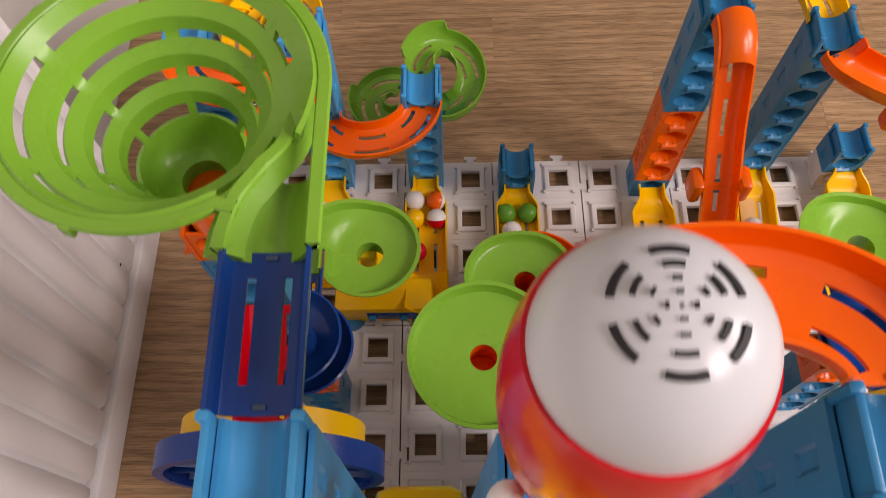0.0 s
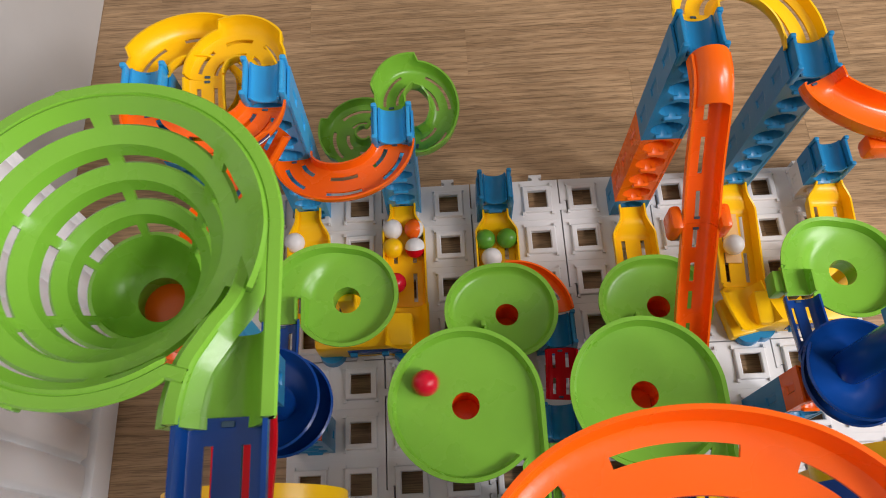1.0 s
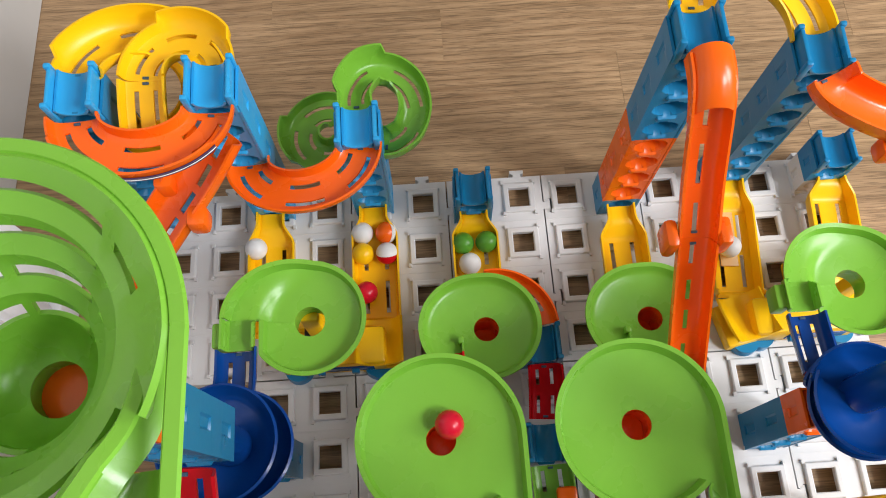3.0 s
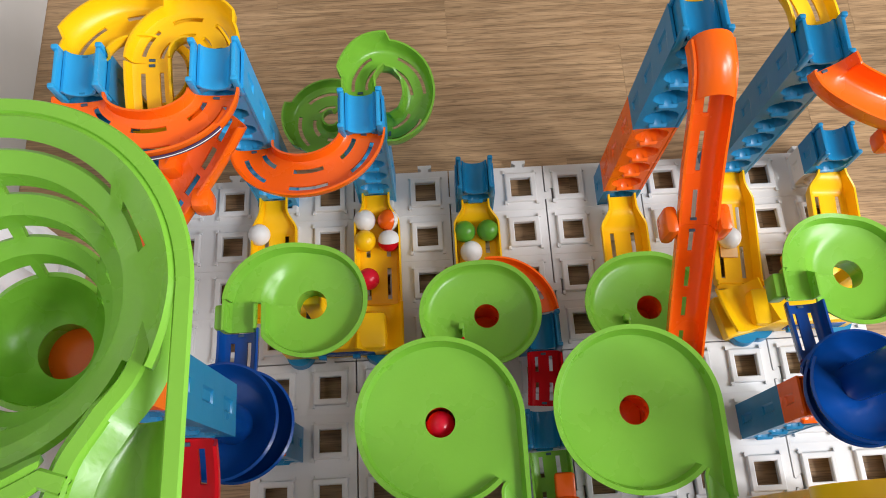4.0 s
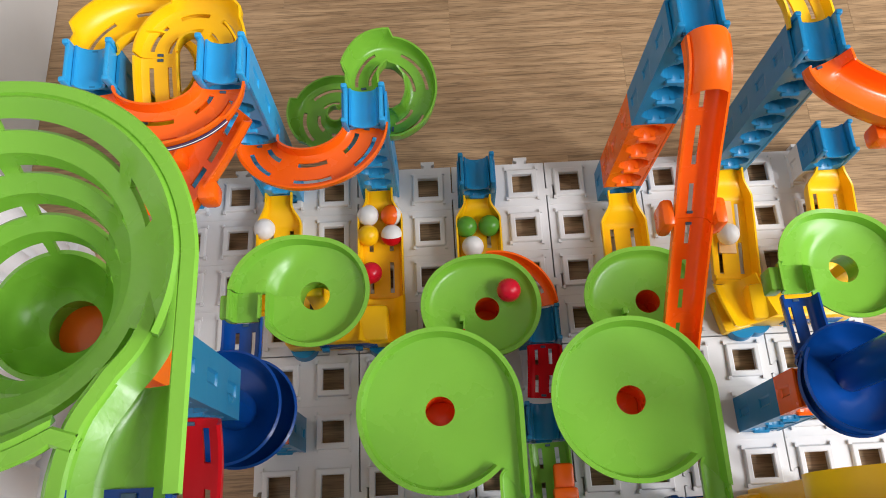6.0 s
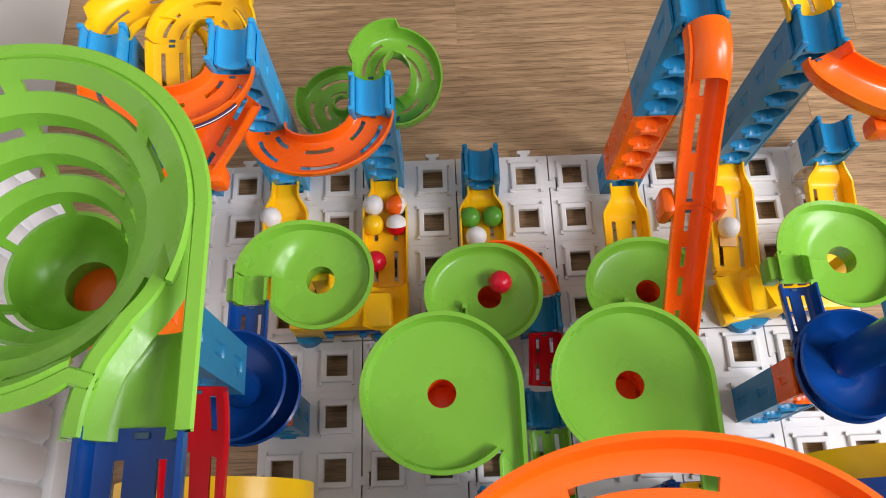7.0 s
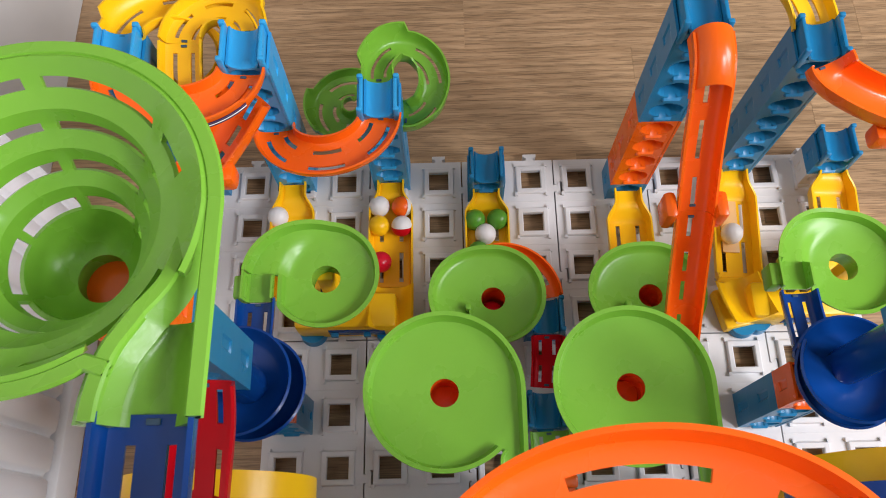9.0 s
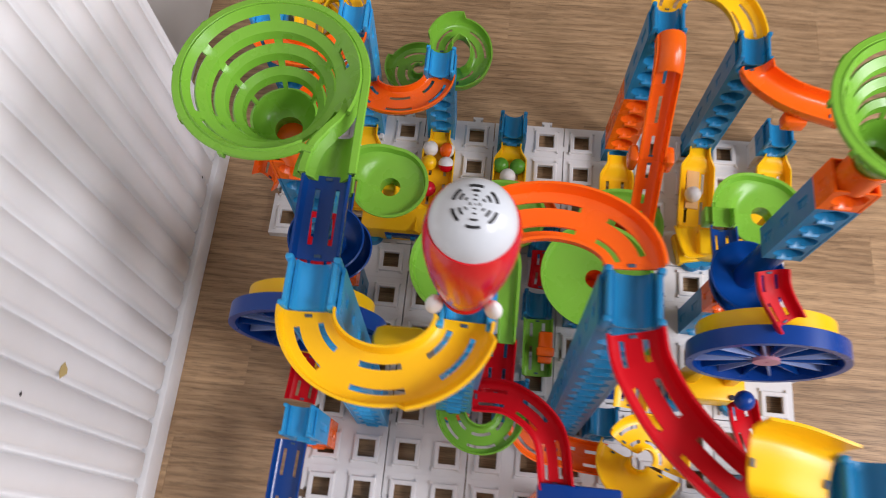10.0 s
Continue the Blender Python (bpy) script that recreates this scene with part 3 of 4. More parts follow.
# ---- bowls ----
def big_bowl(x, y, z):
    """A wide dish with a straight spout that leaves its right side."""
    r, hole, depth, gate, reach, rise = 0.061, 0.0115, 0.007, 0.0415, 0.084, 0.0092
    corner = math.degrees(math.acos(gate / r))
    nu, nf = 150, 12
    P = np.zeros((nu + 1, nf + 4, 3))
    for i in range(nu + 1):
        deg = -corner + 360 * i / nu
        ca, sa = math.cos(radians(deg)), math.sin(radians(deg))
        ro = r / ca if deg < 0 else r
        for j in range(nf + 4):
            q = min(1.0, j / (nf - 1))
            rad = hole + (ro * 0.95 - hole) * q
            e = min(1.0, rad / (r * 0.95))
            h = depth * (0.75 * e + 0.25 * e**5) - 0.02 * max(0.0, rad - r)
            if j >= nf:
                q = (j - nf + 1) / 4
                rad = ro * (0.95 + 0.05 * math.sin(min(1.0, q * 1.35) * math.pi / 2)) + 0.0022 * (j == nf + 3)
                h = depth + rise * min(1.0, q * 1.35)
            P[i, j] = (rad * ca, rad * sa, h)
    v, f = sheet(P, 0.0018)
    b = mesh_object("bowl", v, f, GREEN)
    b.matrix_world = place(x, y, z)
    tagged(b, "large lime green plastic dish with a straight side spout", "bowl", "marble run bowls")
    # the spout: a floor that drops a little between an inner wall with a rounded nose and the rim's straight run
    across = [(0.0, 1.0), (0.02, 0.55), (0.06, 0.15), (0.16, 0.02), (0.5, -0.06), (0.84, 0.02), (0.94, 0.15), (0.98, 0.55), (1.0, 1.0)]
    P = np.zeros((16, len(across), 3))
    for i in range(16):
        s = i / 15
        yy = -0.0455 - (reach - 0.0455) * s
        x0 = gate + 0.0045 * (1 - min(1.0, s * 5)) ** 2
        for j, (a, h) in enumerate(across):
            top = min(1.0, 0.45 + s * 3.0) if j < 4 else 1.0
            P[i, j] = (x0 + (r + 0.0008 - x0) * a, yy, depth - 0.0003 - 0.0014 * s + (rise + 0.0003 + 0.0014 * s) * h * top)
    v, f = sheet(P[:, ::-1], 0.0020)
    mesh_object("spout", v, f, GREEN, b)
    pipe(0, 0, -0.055, -0.001, 0.013, ORANGE, "outlet_pipe", b, "orange pipe under the hole")
    bm = bmesh.new()
    box(bm, 0, 0, -0.034, 0.025, 0.025, 0.002, 0.0006)
    part("pipe_floor", bm, ORANGE, b)
    return b


def low_bowl(x, y, z):
    """A shallower dish, whose inlet comes in over a fin at its near left side."""
    b = bowl("bowl", x, y, z, 0.0462, 0.0115, 0.009, GREEN, "lime green plastic dish over an orange pipe", swell=0.0125)
    pipe(0, 0, -0.05, -0.001, 0.013, ORANGE, "outlet_pipe", b, "orange pipe under the hole")
    bm = bmesh.new()
    box(bm, 0, 0, -0.0485, 0.025, 0.025, 0.002, 0.0006)
    part("pipe_floor", bm, ORANGE, b)
    bm = bmesh.new()
    box(bm, -0.0240, -0.011, 0.010, 0.005, 0.006, 0.010, 0.001)
    box(bm, -0.0225, -0.025, 0.009, 0.002, 0.030, 0.009, 0.0006)
    part("fin", bm, GREEN, b)
    trough("inlet", [(x - 0.0365, y - 0.052 + k * 0.005, z + 0.0115 - 0.0004 * k) for k in range(7)], RED, b, width=0.026, wall=0.006)
    return b


def hooded_bowl(x, y, z):
    """A small dish fed by a curling, half-covered inlet."""
    nu, nv, r, hole, depth = 120, 15, 0.0452, 0.0125, 0.007
    P = np.zeros((nu + 1, nv, 3))
    for i in range(nu + 1):
        deg = -180 + 360 * i / nu
        u = min(1.0, max(0.0, (deg - 84) / 96))
        u = u * u * (3 - 2 * u) * 0.5 + u * 0.5
        ro = r + 0.0188 * u
        ca, sa = math.cos(radians(deg)), math.sin(radians(deg))
        if deg < -90:
            ro = min(ro, 0.0362 / max(0.001, -ca))
        for j in range(nv):
            q = min(1.0, j / 11)
            rad = hole + (ro * 0.95 - hole) * q
            e = min(1.0, max(0.0, (rad - 0.030) / 0.013))
            h = depth * (0.7 * q + 0.3 * q**4) + 0.010 * u * e * e * (3 - 2 * e)
            if j > 11:
                q = (j - 11) / 3
                rad = ro * (0.95 + 0.05 * math.sin(q * math.pi / 2)) + 0.0018 * (j == 14)
                h = depth + 0.010 * u + (0.0080 + 0.0035 * u) * min(1.0, q * 1.5)
            P[i, j] = (rad * ca, rad * sa, h)
    v, f = sheet(P, 0.0018)
    b = mesh_object("bowl", v, f, GREEN)
    b.matrix_world = place(x, y, z)
    tagged(b, "small lime green dish with a curling inlet", "bowl", "marble run bowls")
    n = 14
    P = np.zeros((n + 1, 11, 3))
    for i in range(n + 1):
        yy = -0.0245 + 0.0245 * i / n
        xi = 0.0410
        wall = 0.0112 * min(1.0, -yy / 0.005)
        P[i, 0], P[i, 1] = (-xi, yy, 0.0175 + wall), (-xi - 0.0004, yy, 0.0175 + wall * 0.4)
        for j in range(2, 8):
            P[i, j] = (-xi - 0.001 - (0.0605 - xi - 0.001) * (j - 2) / 5, yy, 0.0172)
        P[i, 8], P[i, 9], P[i, 10] = (-0.0630, yy, 0.0200), (-0.0641, yy, 0.0287), (-0.0658, yy, 0.0287)
    v, f = sheet(P, 0.0018)
    mesh_object("inlet", v, f, GREEN, b)
    bm = bmesh.new()
    box(bm, -0.0675, -0.0125, 0.014, 0.011, 0.020, 0.020, 0.002)
    part("clip", bm, GREEN, b)
    pipe(0, 0, -0.020, -0.001, 0.0135, GREEN, "collar", b)
    return b


big_bowl(0.205, -0.259, 0.153)
big_bowl(0.353, -0.257, 0.151)
low_bowl(0.251, -0.154, 0.068)
low_bowl(0.399, -0.154, 0.068)
hooded_bowl(0.105, -0.157, 0.142)
hooded_bowl(0.551, -0.152, 0.131)


def stand(x, y, h, material, label):
    """A short square post on the base plate."""
    t = new("post")
    t.matrix_world = place(x, y, PLATE_TOP)
    tower_section(t, 0, h, material)
    bm = bmesh.new()
    box(bm, 0, 0, h + 0.001, 0.034, 0.036, 0.003, 0.001)
    part("cap", bm, material, t)
    return tagged(t, label, "post", "posts under bowls")


stand(0.205, -0.259, 0.086, TEAL, "blue plastic post carrying a green dish")
stand(0.353, -0.257, 0.084, TEAL, "blue plastic post carrying a green dish")
stand(0.251, -0.154, 0.008, TEAL, "low blue plastic post carrying a green dish")
stand(0.399, -0.154, 0.008, TEAL, "low blue plastic post carrying a green dish")


def launcher_base(x, y, mirror=1):
    """A yellow block with a printed strip, pegs and blue feet, which carries a hooded dish."""
    b = new("launcher_base")
    b.matrix_world = place(x, y, PLATE_TOP)
    bm = bmesh.new()
    box(bm, 0, 0, 0.022, 0.100, 0.036, 0.036, 0.005)
    part("body", bm, YELLOW, b)
    bm = bmesh.new()
    box(bm, -0.008 if mirror > 0 else 0.016, 0.037, 0.028, 0.048 if mirror > 0 else 0.034, 0.044, 0.048, 0.004)
    part("rear_block", bm, YELLOW, b)
    bm = bmesh.new()
    box(bm, -0.008 if mirror > 0 else 0.020, 0.010, 0.075, 0.016, 0.012, 0.084, 0.003)
    part("column", bm, YELLOW, b)
    bm = bmesh.new()
    box(bm, 0.010, -0.0182, 0.024, 0.055, 0.0012, 0.016, 0.0004)
    part("printed_strip", bm, NAVY, b, "dark blue printed strip")
    for k in (-0.012, 0.020):
        bm = bmesh.new()
        box(bm, k, -0.020, 0.022, 0.007, 0.005, 0.007, 0.001)
        part("peg", bm, TEAL, b)
    for k in (-0.036, 0.040):
        bm = bmesh.new()
        bmesh.ops.create_cone(bm, cap_ends=True, segments=24, radius1=0.014, radius2=0.013, depth=0.012, matrix=Matrix.Translation((k, -0.012, 0.0062)))
        part("foot", bm, TEAL, b)
    for k in (-0.017, -0.004):
        bm = bmesh.new()
        box(bm, k, 0.010, 0.056, 0.008, 0.016, 0.014, 0.001)
        part("gate", bm, DARK, b)
    return tagged(b, "yellow plastic launcher block with blue feet and a printed strip", "launcher base", "launcher bases")


launcher_base(0.108, -0.155)
launcher_base(0.552, -0.152, -1)


def scoop(x, y, z, turn, label):
    """A wide scooped end piece in front of a tray."""
    n, nv = 16, 13
    P = np.zeros((n + 1, nv, 3))
    for i in range(n + 1):
        s = i / n
        for j in range(nv):
            a = j / (nv - 1) * 2 - 1
            P[i, j] = (0.0225 * a, -0.046 * s, 0.016 * abs(a) ** 3 + 0.010 * s * s)
    v, f = sheet(P[:, ::-1], 0.002)
    ob = mesh_object("scoop", v, f, YELLOW)
    ob.matrix_world = place(x, y, z, turn)
    bm = bmesh.new()
    box(bm, 0, -0.024, -0.012, 0.040, 0.042, 0.016, 0.003)
    part("block", bm, YELLOW, ob)
    bm = bmesh.new()
    bmesh.ops.create_cone(bm, cap_ends=True, segments=24, radius1=0.015, radius2=0.014, depth=0.010, matrix=Matrix.Translation((0, -0.040, -0.0135)))
    part("foot", bm, TEAL, ob)
    return tagged(ob, label, "scoop", "end scoops")


scoop(0.152, -0.128, 0.028, 0, "yellow plastic scoop at the tray's lower end")
scoop(0.492, -0.128, 0.028, 12, "yellow plastic scoop at the tray's lower end")

# ---- the chain between the dishes ----
track("track", arc_path(0.262, -0.152, 0.040, 100, 5, 0.055, 0.050, 24), ORANGE, "orange quarter-round track beside a green dish", slots=1, width=0.030)
tower(0.302, -0.164, 0.052, [(0, 0.046, TEAL)], TEAL, "low blue plastic tower under a track joint")
track("track", smooth_path([(0.302, -0.184, 0.046), (0.302, -0.206, 0.036), (0.300, -0.232, 0.032)], 20), RED, "short red track with four slots", slots=2, width=0.0285)
tower(0.299, -0.252, 0.036, [(0, 0.030, TEAL)], TEAL, "low blue plastic tower under a track joint")
track("track", smooth_path([(0.300, -0.272, 0.028), (0.301, -0.30, 0.026), (0.302, -0.345, 0.024)], 24), GREEN, "lime green straight track with a gate", slots=2)
bm = bmesh.new()
box(bm, 0, 0, 0, 0.018, 0.040, 0.008, 0.003)
box(bm, 0, -0.006, 0.006, 0.022, 0.012, 0.010, 0.003)
flip = part("flipper", bm, ORANGE)
flip.matrix_world = pose(0.310, -0.312, 0.042, 8)
tagged(flip, "orange plastic flipper on the green track", "flipper")
track("track", smooth_path([(0.250, -0.334, 0.152), (0.250, -0.36, 0.140), (0.250, -0.395, 0.128)], 22), RED, "red straight track under a dish's spout", slots=2)
track("track", smooth_path([(0.399, -0.332, 0.150), (0.399, -0.36, 0.138), (0.397, -0.395, 0.128)], 22), YELLOW, "yellow straight track under a dish's spout", slots=2)
tower(0.398, -0.345, 0.128, [(0, 0.10, NAVY)], NAVY, "dark blue plastic post under a track")
tower(0.250, -0.345, 0.128, [(0, 0.10, TEAL)], TEAL, "blue plastic post under a track")


# ---- funnels ----
def funnel(x, y, z):
    """A tall slotted funnel: a solid cup with a hole, four slotted steps above it and a broad rim."""
    prof = [(0.0117, 0.0), (0.0160, 0.0018), (0.0208, 0.0065), (0.0242, 0.0130), (0.0262, 0.0200)]
    for wall_r, wall_h, inner, outer, low, high in ((0.0293, 0.0262, 0.0302, 0.0352, 0.0330, 0.0362), (0.0382, 0.0412, 0.0390, 0.0450, 0.0480, 0.0512), (0.0472, 0.0556, 0.0480, 0.0545, 0.0620, 0.0655)):
        prof += [(wall_r, wall_h), (inner, low), (outer, high)]
    prof += [(0.0572, 0.0702), (0.0608, 0.0768)]

    def rim_radius(a):
        """The rim stands further out where it runs into the spout."""
        return 0.0698 - 0.0058 * (min(1.0, a / 1.5) if a < 5.3 else 0.0)

    nu = 144
    P = np.zeros((nu, len(prof), 3))
    for i in range(nu):
        a = 2 * math.pi * i / nu
        for j, (r, h) in enumerate(prof):
            if j == len(prof) - 1:
                r = rim_radius(a) - 0.0026
            elif j == len(prof) - 2:
                r += 0.0084 * max(0.0, 1 - abs((math.degrees(a) + 180) % 360 - 180 + 20) / 42)
            P[i, j] = (r * math.cos(a), r * math.sin(a), h)
    keep = np.ones((nu, len(prof) - 1), bool)
    for j, web in ((4, 3), (7, 3), (10, 3), (13, 3)):
        for i in range(nu):
            if (i - 13) % 24 >= web and not (j == 13 and (i < 6 or i > nu - 9)):
                keep[i, j] = False
    for i in range(nu):
        a = 2 * math.pi * (i + 0.5) / nu
        if 0.064 * math.cos(a) > 0.034 and math.sin(a) < -0.40:
            keep[i, 13:] = False
    v, f = sheet(P, 0.0022, keep, True)
    ob = mesh_object("funnel", v, f, GREEN)
    ob.matrix_world = place(x, y, z)

    def band(name, edge, w, top, tall):
        """A broad flat-topped wall along a line in plan."""
        e = np.asarray(edge, float)
        t = np.gradient(e, axis=0)
        t /= np.linalg.norm(t, axis=1, keepdims=True)
        side = np.stack([t[:, 1], -t[:, 0]], -1)
        P = np.zeros((len(e), 4, 3))
        for j, (a, h) in enumerate(((-1, -0.0012), (-0.72, 0.0), (0.72, 0.0), (1, -0.0012))):
            P[:, j, :2] = e + side * a * w / 2
            P[:, j, 2] = np.asarray(top) + h
        v, f = sheet(P[:, ::-1], tall)
        return mesh_object(name, v, f, GREEN, ob)

    edge = [(0.0698, -0.072 + 0.006 * k) for k in range(12)]
    for i in range(78):
        a = radians(305.5 * i / 77)
        q = rim_radius(a)
        edge.append((q * math.cos(a), q * math.sin(a)))
    band("rim", edge, 0.0060, 0.0776, 0.006)
    inner = smooth_path([(0.0362, -0.0730, 0), (0.0368, -0.064, 0), (0.0400, -0.0510, 0), (0.0470, -0.0395, 0), (0.0545, -0.0265, 0), (0.0572, -0.011, 0), (0.0570, 0.004, 0)], 28)[:, :2]
    band("inner_wall", inner, 0.0060, np.interp(np.arange(29), (0, 15, 28), (0.0770, 0.0765, 0.0652)), 0.013)
    # the spout's round floor, between the inner wall and the straight run of the rim
    P = np.zeros((14, 13, 3))
    for i in range(14):
        yy = -0.0385 - 0.0345 * i / 13
        x0, x1 = float(np.interp(-yy, -inner[::-1, 1], inner[::-1, 0])), 0.0690
        for j in range(13):
            a = j / 12 * 2 - 1
            P[i, j] = ((x0 + x1) / 2 + (x1 - x0) / 2 * a, yy, 0.0602 + 0.0122 * abs(a) ** 2.6)
    v, f = sheet(P[:, ::-1], 0.0018)
    mesh_object("spout", v, f, GREEN, ob)
    pipe(0, 0, -0.009, 0.0005, 0.0119, GREEN, "neck", ob)
    for k in range(10):
        a = 2 * math.pi * k / 10
        if k in (8, 9):
            continue
        bm = bmesh.new()
        box(bm, 0, 0, 0, 0.003, 0.005, 0.007, 0.001)
        bmesh.ops.transform(bm, matrix=pose(0.0665 * math.cos(a), 0.0665 * math.sin(a), 0.0735, 0, 0, math.degrees(a)), verts=bm.verts)
        part("tooth", bm, GREEN, ob)
    return tagged(ob, "tall lime green plastic funnel with slotted steps", "funnel", "funnels")


def funnel_tower(x, y, z, material, bx, by):
    """The tower under a funnel: an orange collar on blue storeys."""
    t = new("tower")
    t.matrix_world = Matrix.Translation((bx, by, PLATE_TOP)) @ Euler((math.atan2(-(y - by), z), math.atan2(x - bx, z), 0)).to_matrix().to_4x4()
    top = z - PLATE_TOP
    tower_section(t, 0.0, 0.09, TEAL)
    tower_section(t, 0.09, 0.125, ORANGE)
    pipe(0, 0, 0.125, 0.262, 0.0125, NAVY, "down_pipe", t, "dark blue round pipe inside the spiral")
    tower_section(t, 0.262, top - 0.058, material)
    tower_section(t, top - 0.058, top - 0.025, ORANGE)
    pipe(0, 0, top - 0.03, top - 0.001, 0.0150, ORANGE, "collar", t, "orange round collar")
    bm = bmesh.new()
    box(bm, 0.0, 0, top - 0.008, 0.027, 0.027, 0.003, 0.001)
    part("collar_floor", bm, ORANGE, t)
    return tagged(t, "tall blue plastic tower with an orange collar under a funnel", "tower", "marble run towers")


funnel(0.065, -0.267, 0.460)
funnel_tower(0.065, -0.267, 0.458, TEAL, 0.055, -0.252)
funnel(0.527, -0.243, 0.440)
funnel_tower(0.527, -0.243, 0.438, TEAL, 0.502, -0.253)


def spiral(x, y, z, label):
    """Two stacked dark blue dishes round a tower, one turn of a spiral slide."""
    ob = new("spiral_slide")
    ob.matrix_world = place(x, y, z)
    for n, (dz, r, off) in enumerate(((0.0, 0.0415, 0.0), (-0.026, 0.0415, 0.006))):
        nu, prof = 64, [(0.003, -0.010), (0.014, -0.006), (0.022, -0.003), (0.036, 0.0), (0.044, 0.006), (0.048, 0.015), (0.049, 0.0165)]
        P = np.zeros((nu + 1, len(prof), 3))
        for i in range(nu + 1):
            a = 2 * math.pi * i / nu + 2.6
            for j, (q, h) in enumerate(prof):
                P[i, j] = (off + q * r / 0.049 * math.cos(a), q * r / 0.049 * math.sin(a), dz + h - 0.012 * i / nu)
        v, f = sheet(P, 0.002)
        mesh_object("turn", v, f, NAVY, ob)
    return tagged(ob, label, "spiral slide", "spiral slides")


spiral(0.053, -0.2575, 0.203, "glossy dark blue spiral slide round a tower")
spiral(0.508, -0.255, 0.190, "glossy dark blue spiral slide round a tower")
track("track", smooth_path([(0.0520, -0.182, 0.158), (0.0525, -0.203, 0.160), (0.0525, -0.228, 0.166)], 22), NAVY, "dark blue straight track with slots", slots=1, width=0.0285)
track("track", smooth_path([(0.4985, -0.180, 0.147), (0.4990, -0.20, 0.148), (0.4995, -0.228, 0.151)], 22), NAVY, "dark blue straight track with slots", slots=1, width=0.027)
track("track", smooth_path([(0.077, -0.288, 0.352), (0.076, -0.315, 0.338), (0.067, -0.352, 0.305)], 22), RED, "short red track with slots, falling", slots=2, width=0.034)
track("track", smooth_path([(0.481, -0.300, 0.330), (0.486, -0.320, 0.321), (0.503, -0.341, 0.306)], 22), RED, "short red track with slots, falling", slots=2, width=0.026)


# ---- wheels ----
def wheel(x, y, z, r=0.081):
    """An upright marble wheel: a deep blue rim, thin spokes, a printed hub and a yellow drum behind, on a yellow stand."""
    w = new("spoked_wheel")
    w.matrix_world = place(x, y, z)

    def ring(r0, r1, y0, y1, name, mat, label=""):
        n = 72
        sec = [(r0, y0), (r1, y0), (r1, y1), (r0, y1), (r0, y0)]
        verts, faces = [], []
        for i in range(n):
            a = 2 * math.pi * i / n
            for q, yy in sec[:4]:
                verts.append((q * math.cos(a), yy, q * math.sin(a)))
        for i in range(n):
            for j in range(4):
                faces.append((i * 4 + j, ((i + 1) % n) * 4 + j, ((i + 1) % n) * 4 + (j + 1) % 4, i * 4 + (j + 1) % 4))
        return mesh_object(name, verts, faces, mat, w, label)

    ring(r - 0.007, r, -0.014, 0.004, "rim", NAVY_RIM)
    ring(0.001, r - 0.006, 0.001, 0.0035, "disc", NAVY)
    ring(0.002, 0.013, -0.012, 0.003, "hub", PINK, "pale pink printed hub")
    for k in range(16):
        a = 2 * math.pi * k / 16
        bm = bmesh.new()
        box(bm, 0, -0.004, 0.042, 0.0022, 0.010, 0.066, 0.0006)
        bmesh.ops.transform(bm, matrix=pose(0, 0, 0, 0, math.degrees(a), 0), verts=bm.verts)
        part("spoke", bm, SILVER if k % 2 else NAVY, w)
    ring(0.004, 0.066, 0.0045, 0.024, "drum", YELLOW, "yellow plastic drum")
    for s in (-1, 1):
        bm = bmesh.new()
        box(bm, s * 0.024, 0.016, -z / 2 + 0.006, 0.014, 0.020, z - 0.006, 0.003)
        part("leg", bm, YELLOW, w)
    bm = bmesh.new()
    box(bm, 0, 0.004, -z + 0.026, 0.088, 0.034, 0.034, 0.005)
    part("stand", bm, YELLOW, w)
    for s in (-1, 1):
        bm = bmesh.new()
        bmesh.ops.create_cone(bm, cap_ends=True, segments=16, radius1=0.0032, radius2=0.0032, depth=0.003, matrix=Matrix.Translation((s * 0.026, -0.008, -z + 0.0440)))
        part("screw_hole", bm, DARK, w)
        bm = bmesh.new()
        bmesh.ops.create_cone(bm, cap_ends=True, segments=24, radius1=0.014, radius2=0.013, depth=0.012, matrix=Matrix.Translation((s * 0.034, -0.010, -z + 0.0135)))
        part("foot", bm, TEAL, w)
    return tagged(w, "upright blue marble wheel with spokes and a yellow drum", "wheel", "marble wheels")


NAVY_RIM = plastic("blue_rim_plastic", (0.004, 0.050, 0.28), 0.28)
PINK = plastic("pink_print", (0.62, 0.28, 0.34), 0.35)
SILVER = plastic("pale_print", (0.26, 0.34, 0.62), 0.3)
wheel(0.049, -0.351, 0.210)
wheel(0.511, -0.346, 0.231, 0.0765)
track("track", smooth_path([(0.516, -0.376, 0.130), (0.526, -0.398, 0.112), (0.545, -0.436, 0.094)], 22), RED, "short red track with slots below the wheel", slots=2, width=0.030)
tower(0.555, -0.462, 0.095, [(0, 0.088, TEAL)], TEAL, "low blue plastic tower at the plates' edge")

# ---- tall structures nearer the camera ----
tower(0.118, -0.414, 0.530, [(0, 0.53, BLUE)], BLUE, "very tall sky-blue plastic tower", base=(0.104, -0.406))
tower(0.315, -0.415, 0.560, [(0, 0.56, TEAL)], TEAL, "very tall blue plastic tower", base=(0.335, -0.396))
tower(0.218, -0.420, 0.535, [(0, 0.020, TEAL), (0.02, 0.10, ORANGE), (0.10, 0.53, BLUE)], BLUE, "very tall sky-blue tower under the rocket", base=(0.202, -0.392))
track("track", [(0.168 + 0.0495 * math.cos(radians(a)), -0.431 + 0.040 * math.sin(radians(a)), 0.522 + 0.008 * (a - 180) / 180) for a in range(180, 361, 4)], YELLOW, "yellow half-round track from the rocket to a tower", guard=(0.58, 0.95, 1, 0.006))
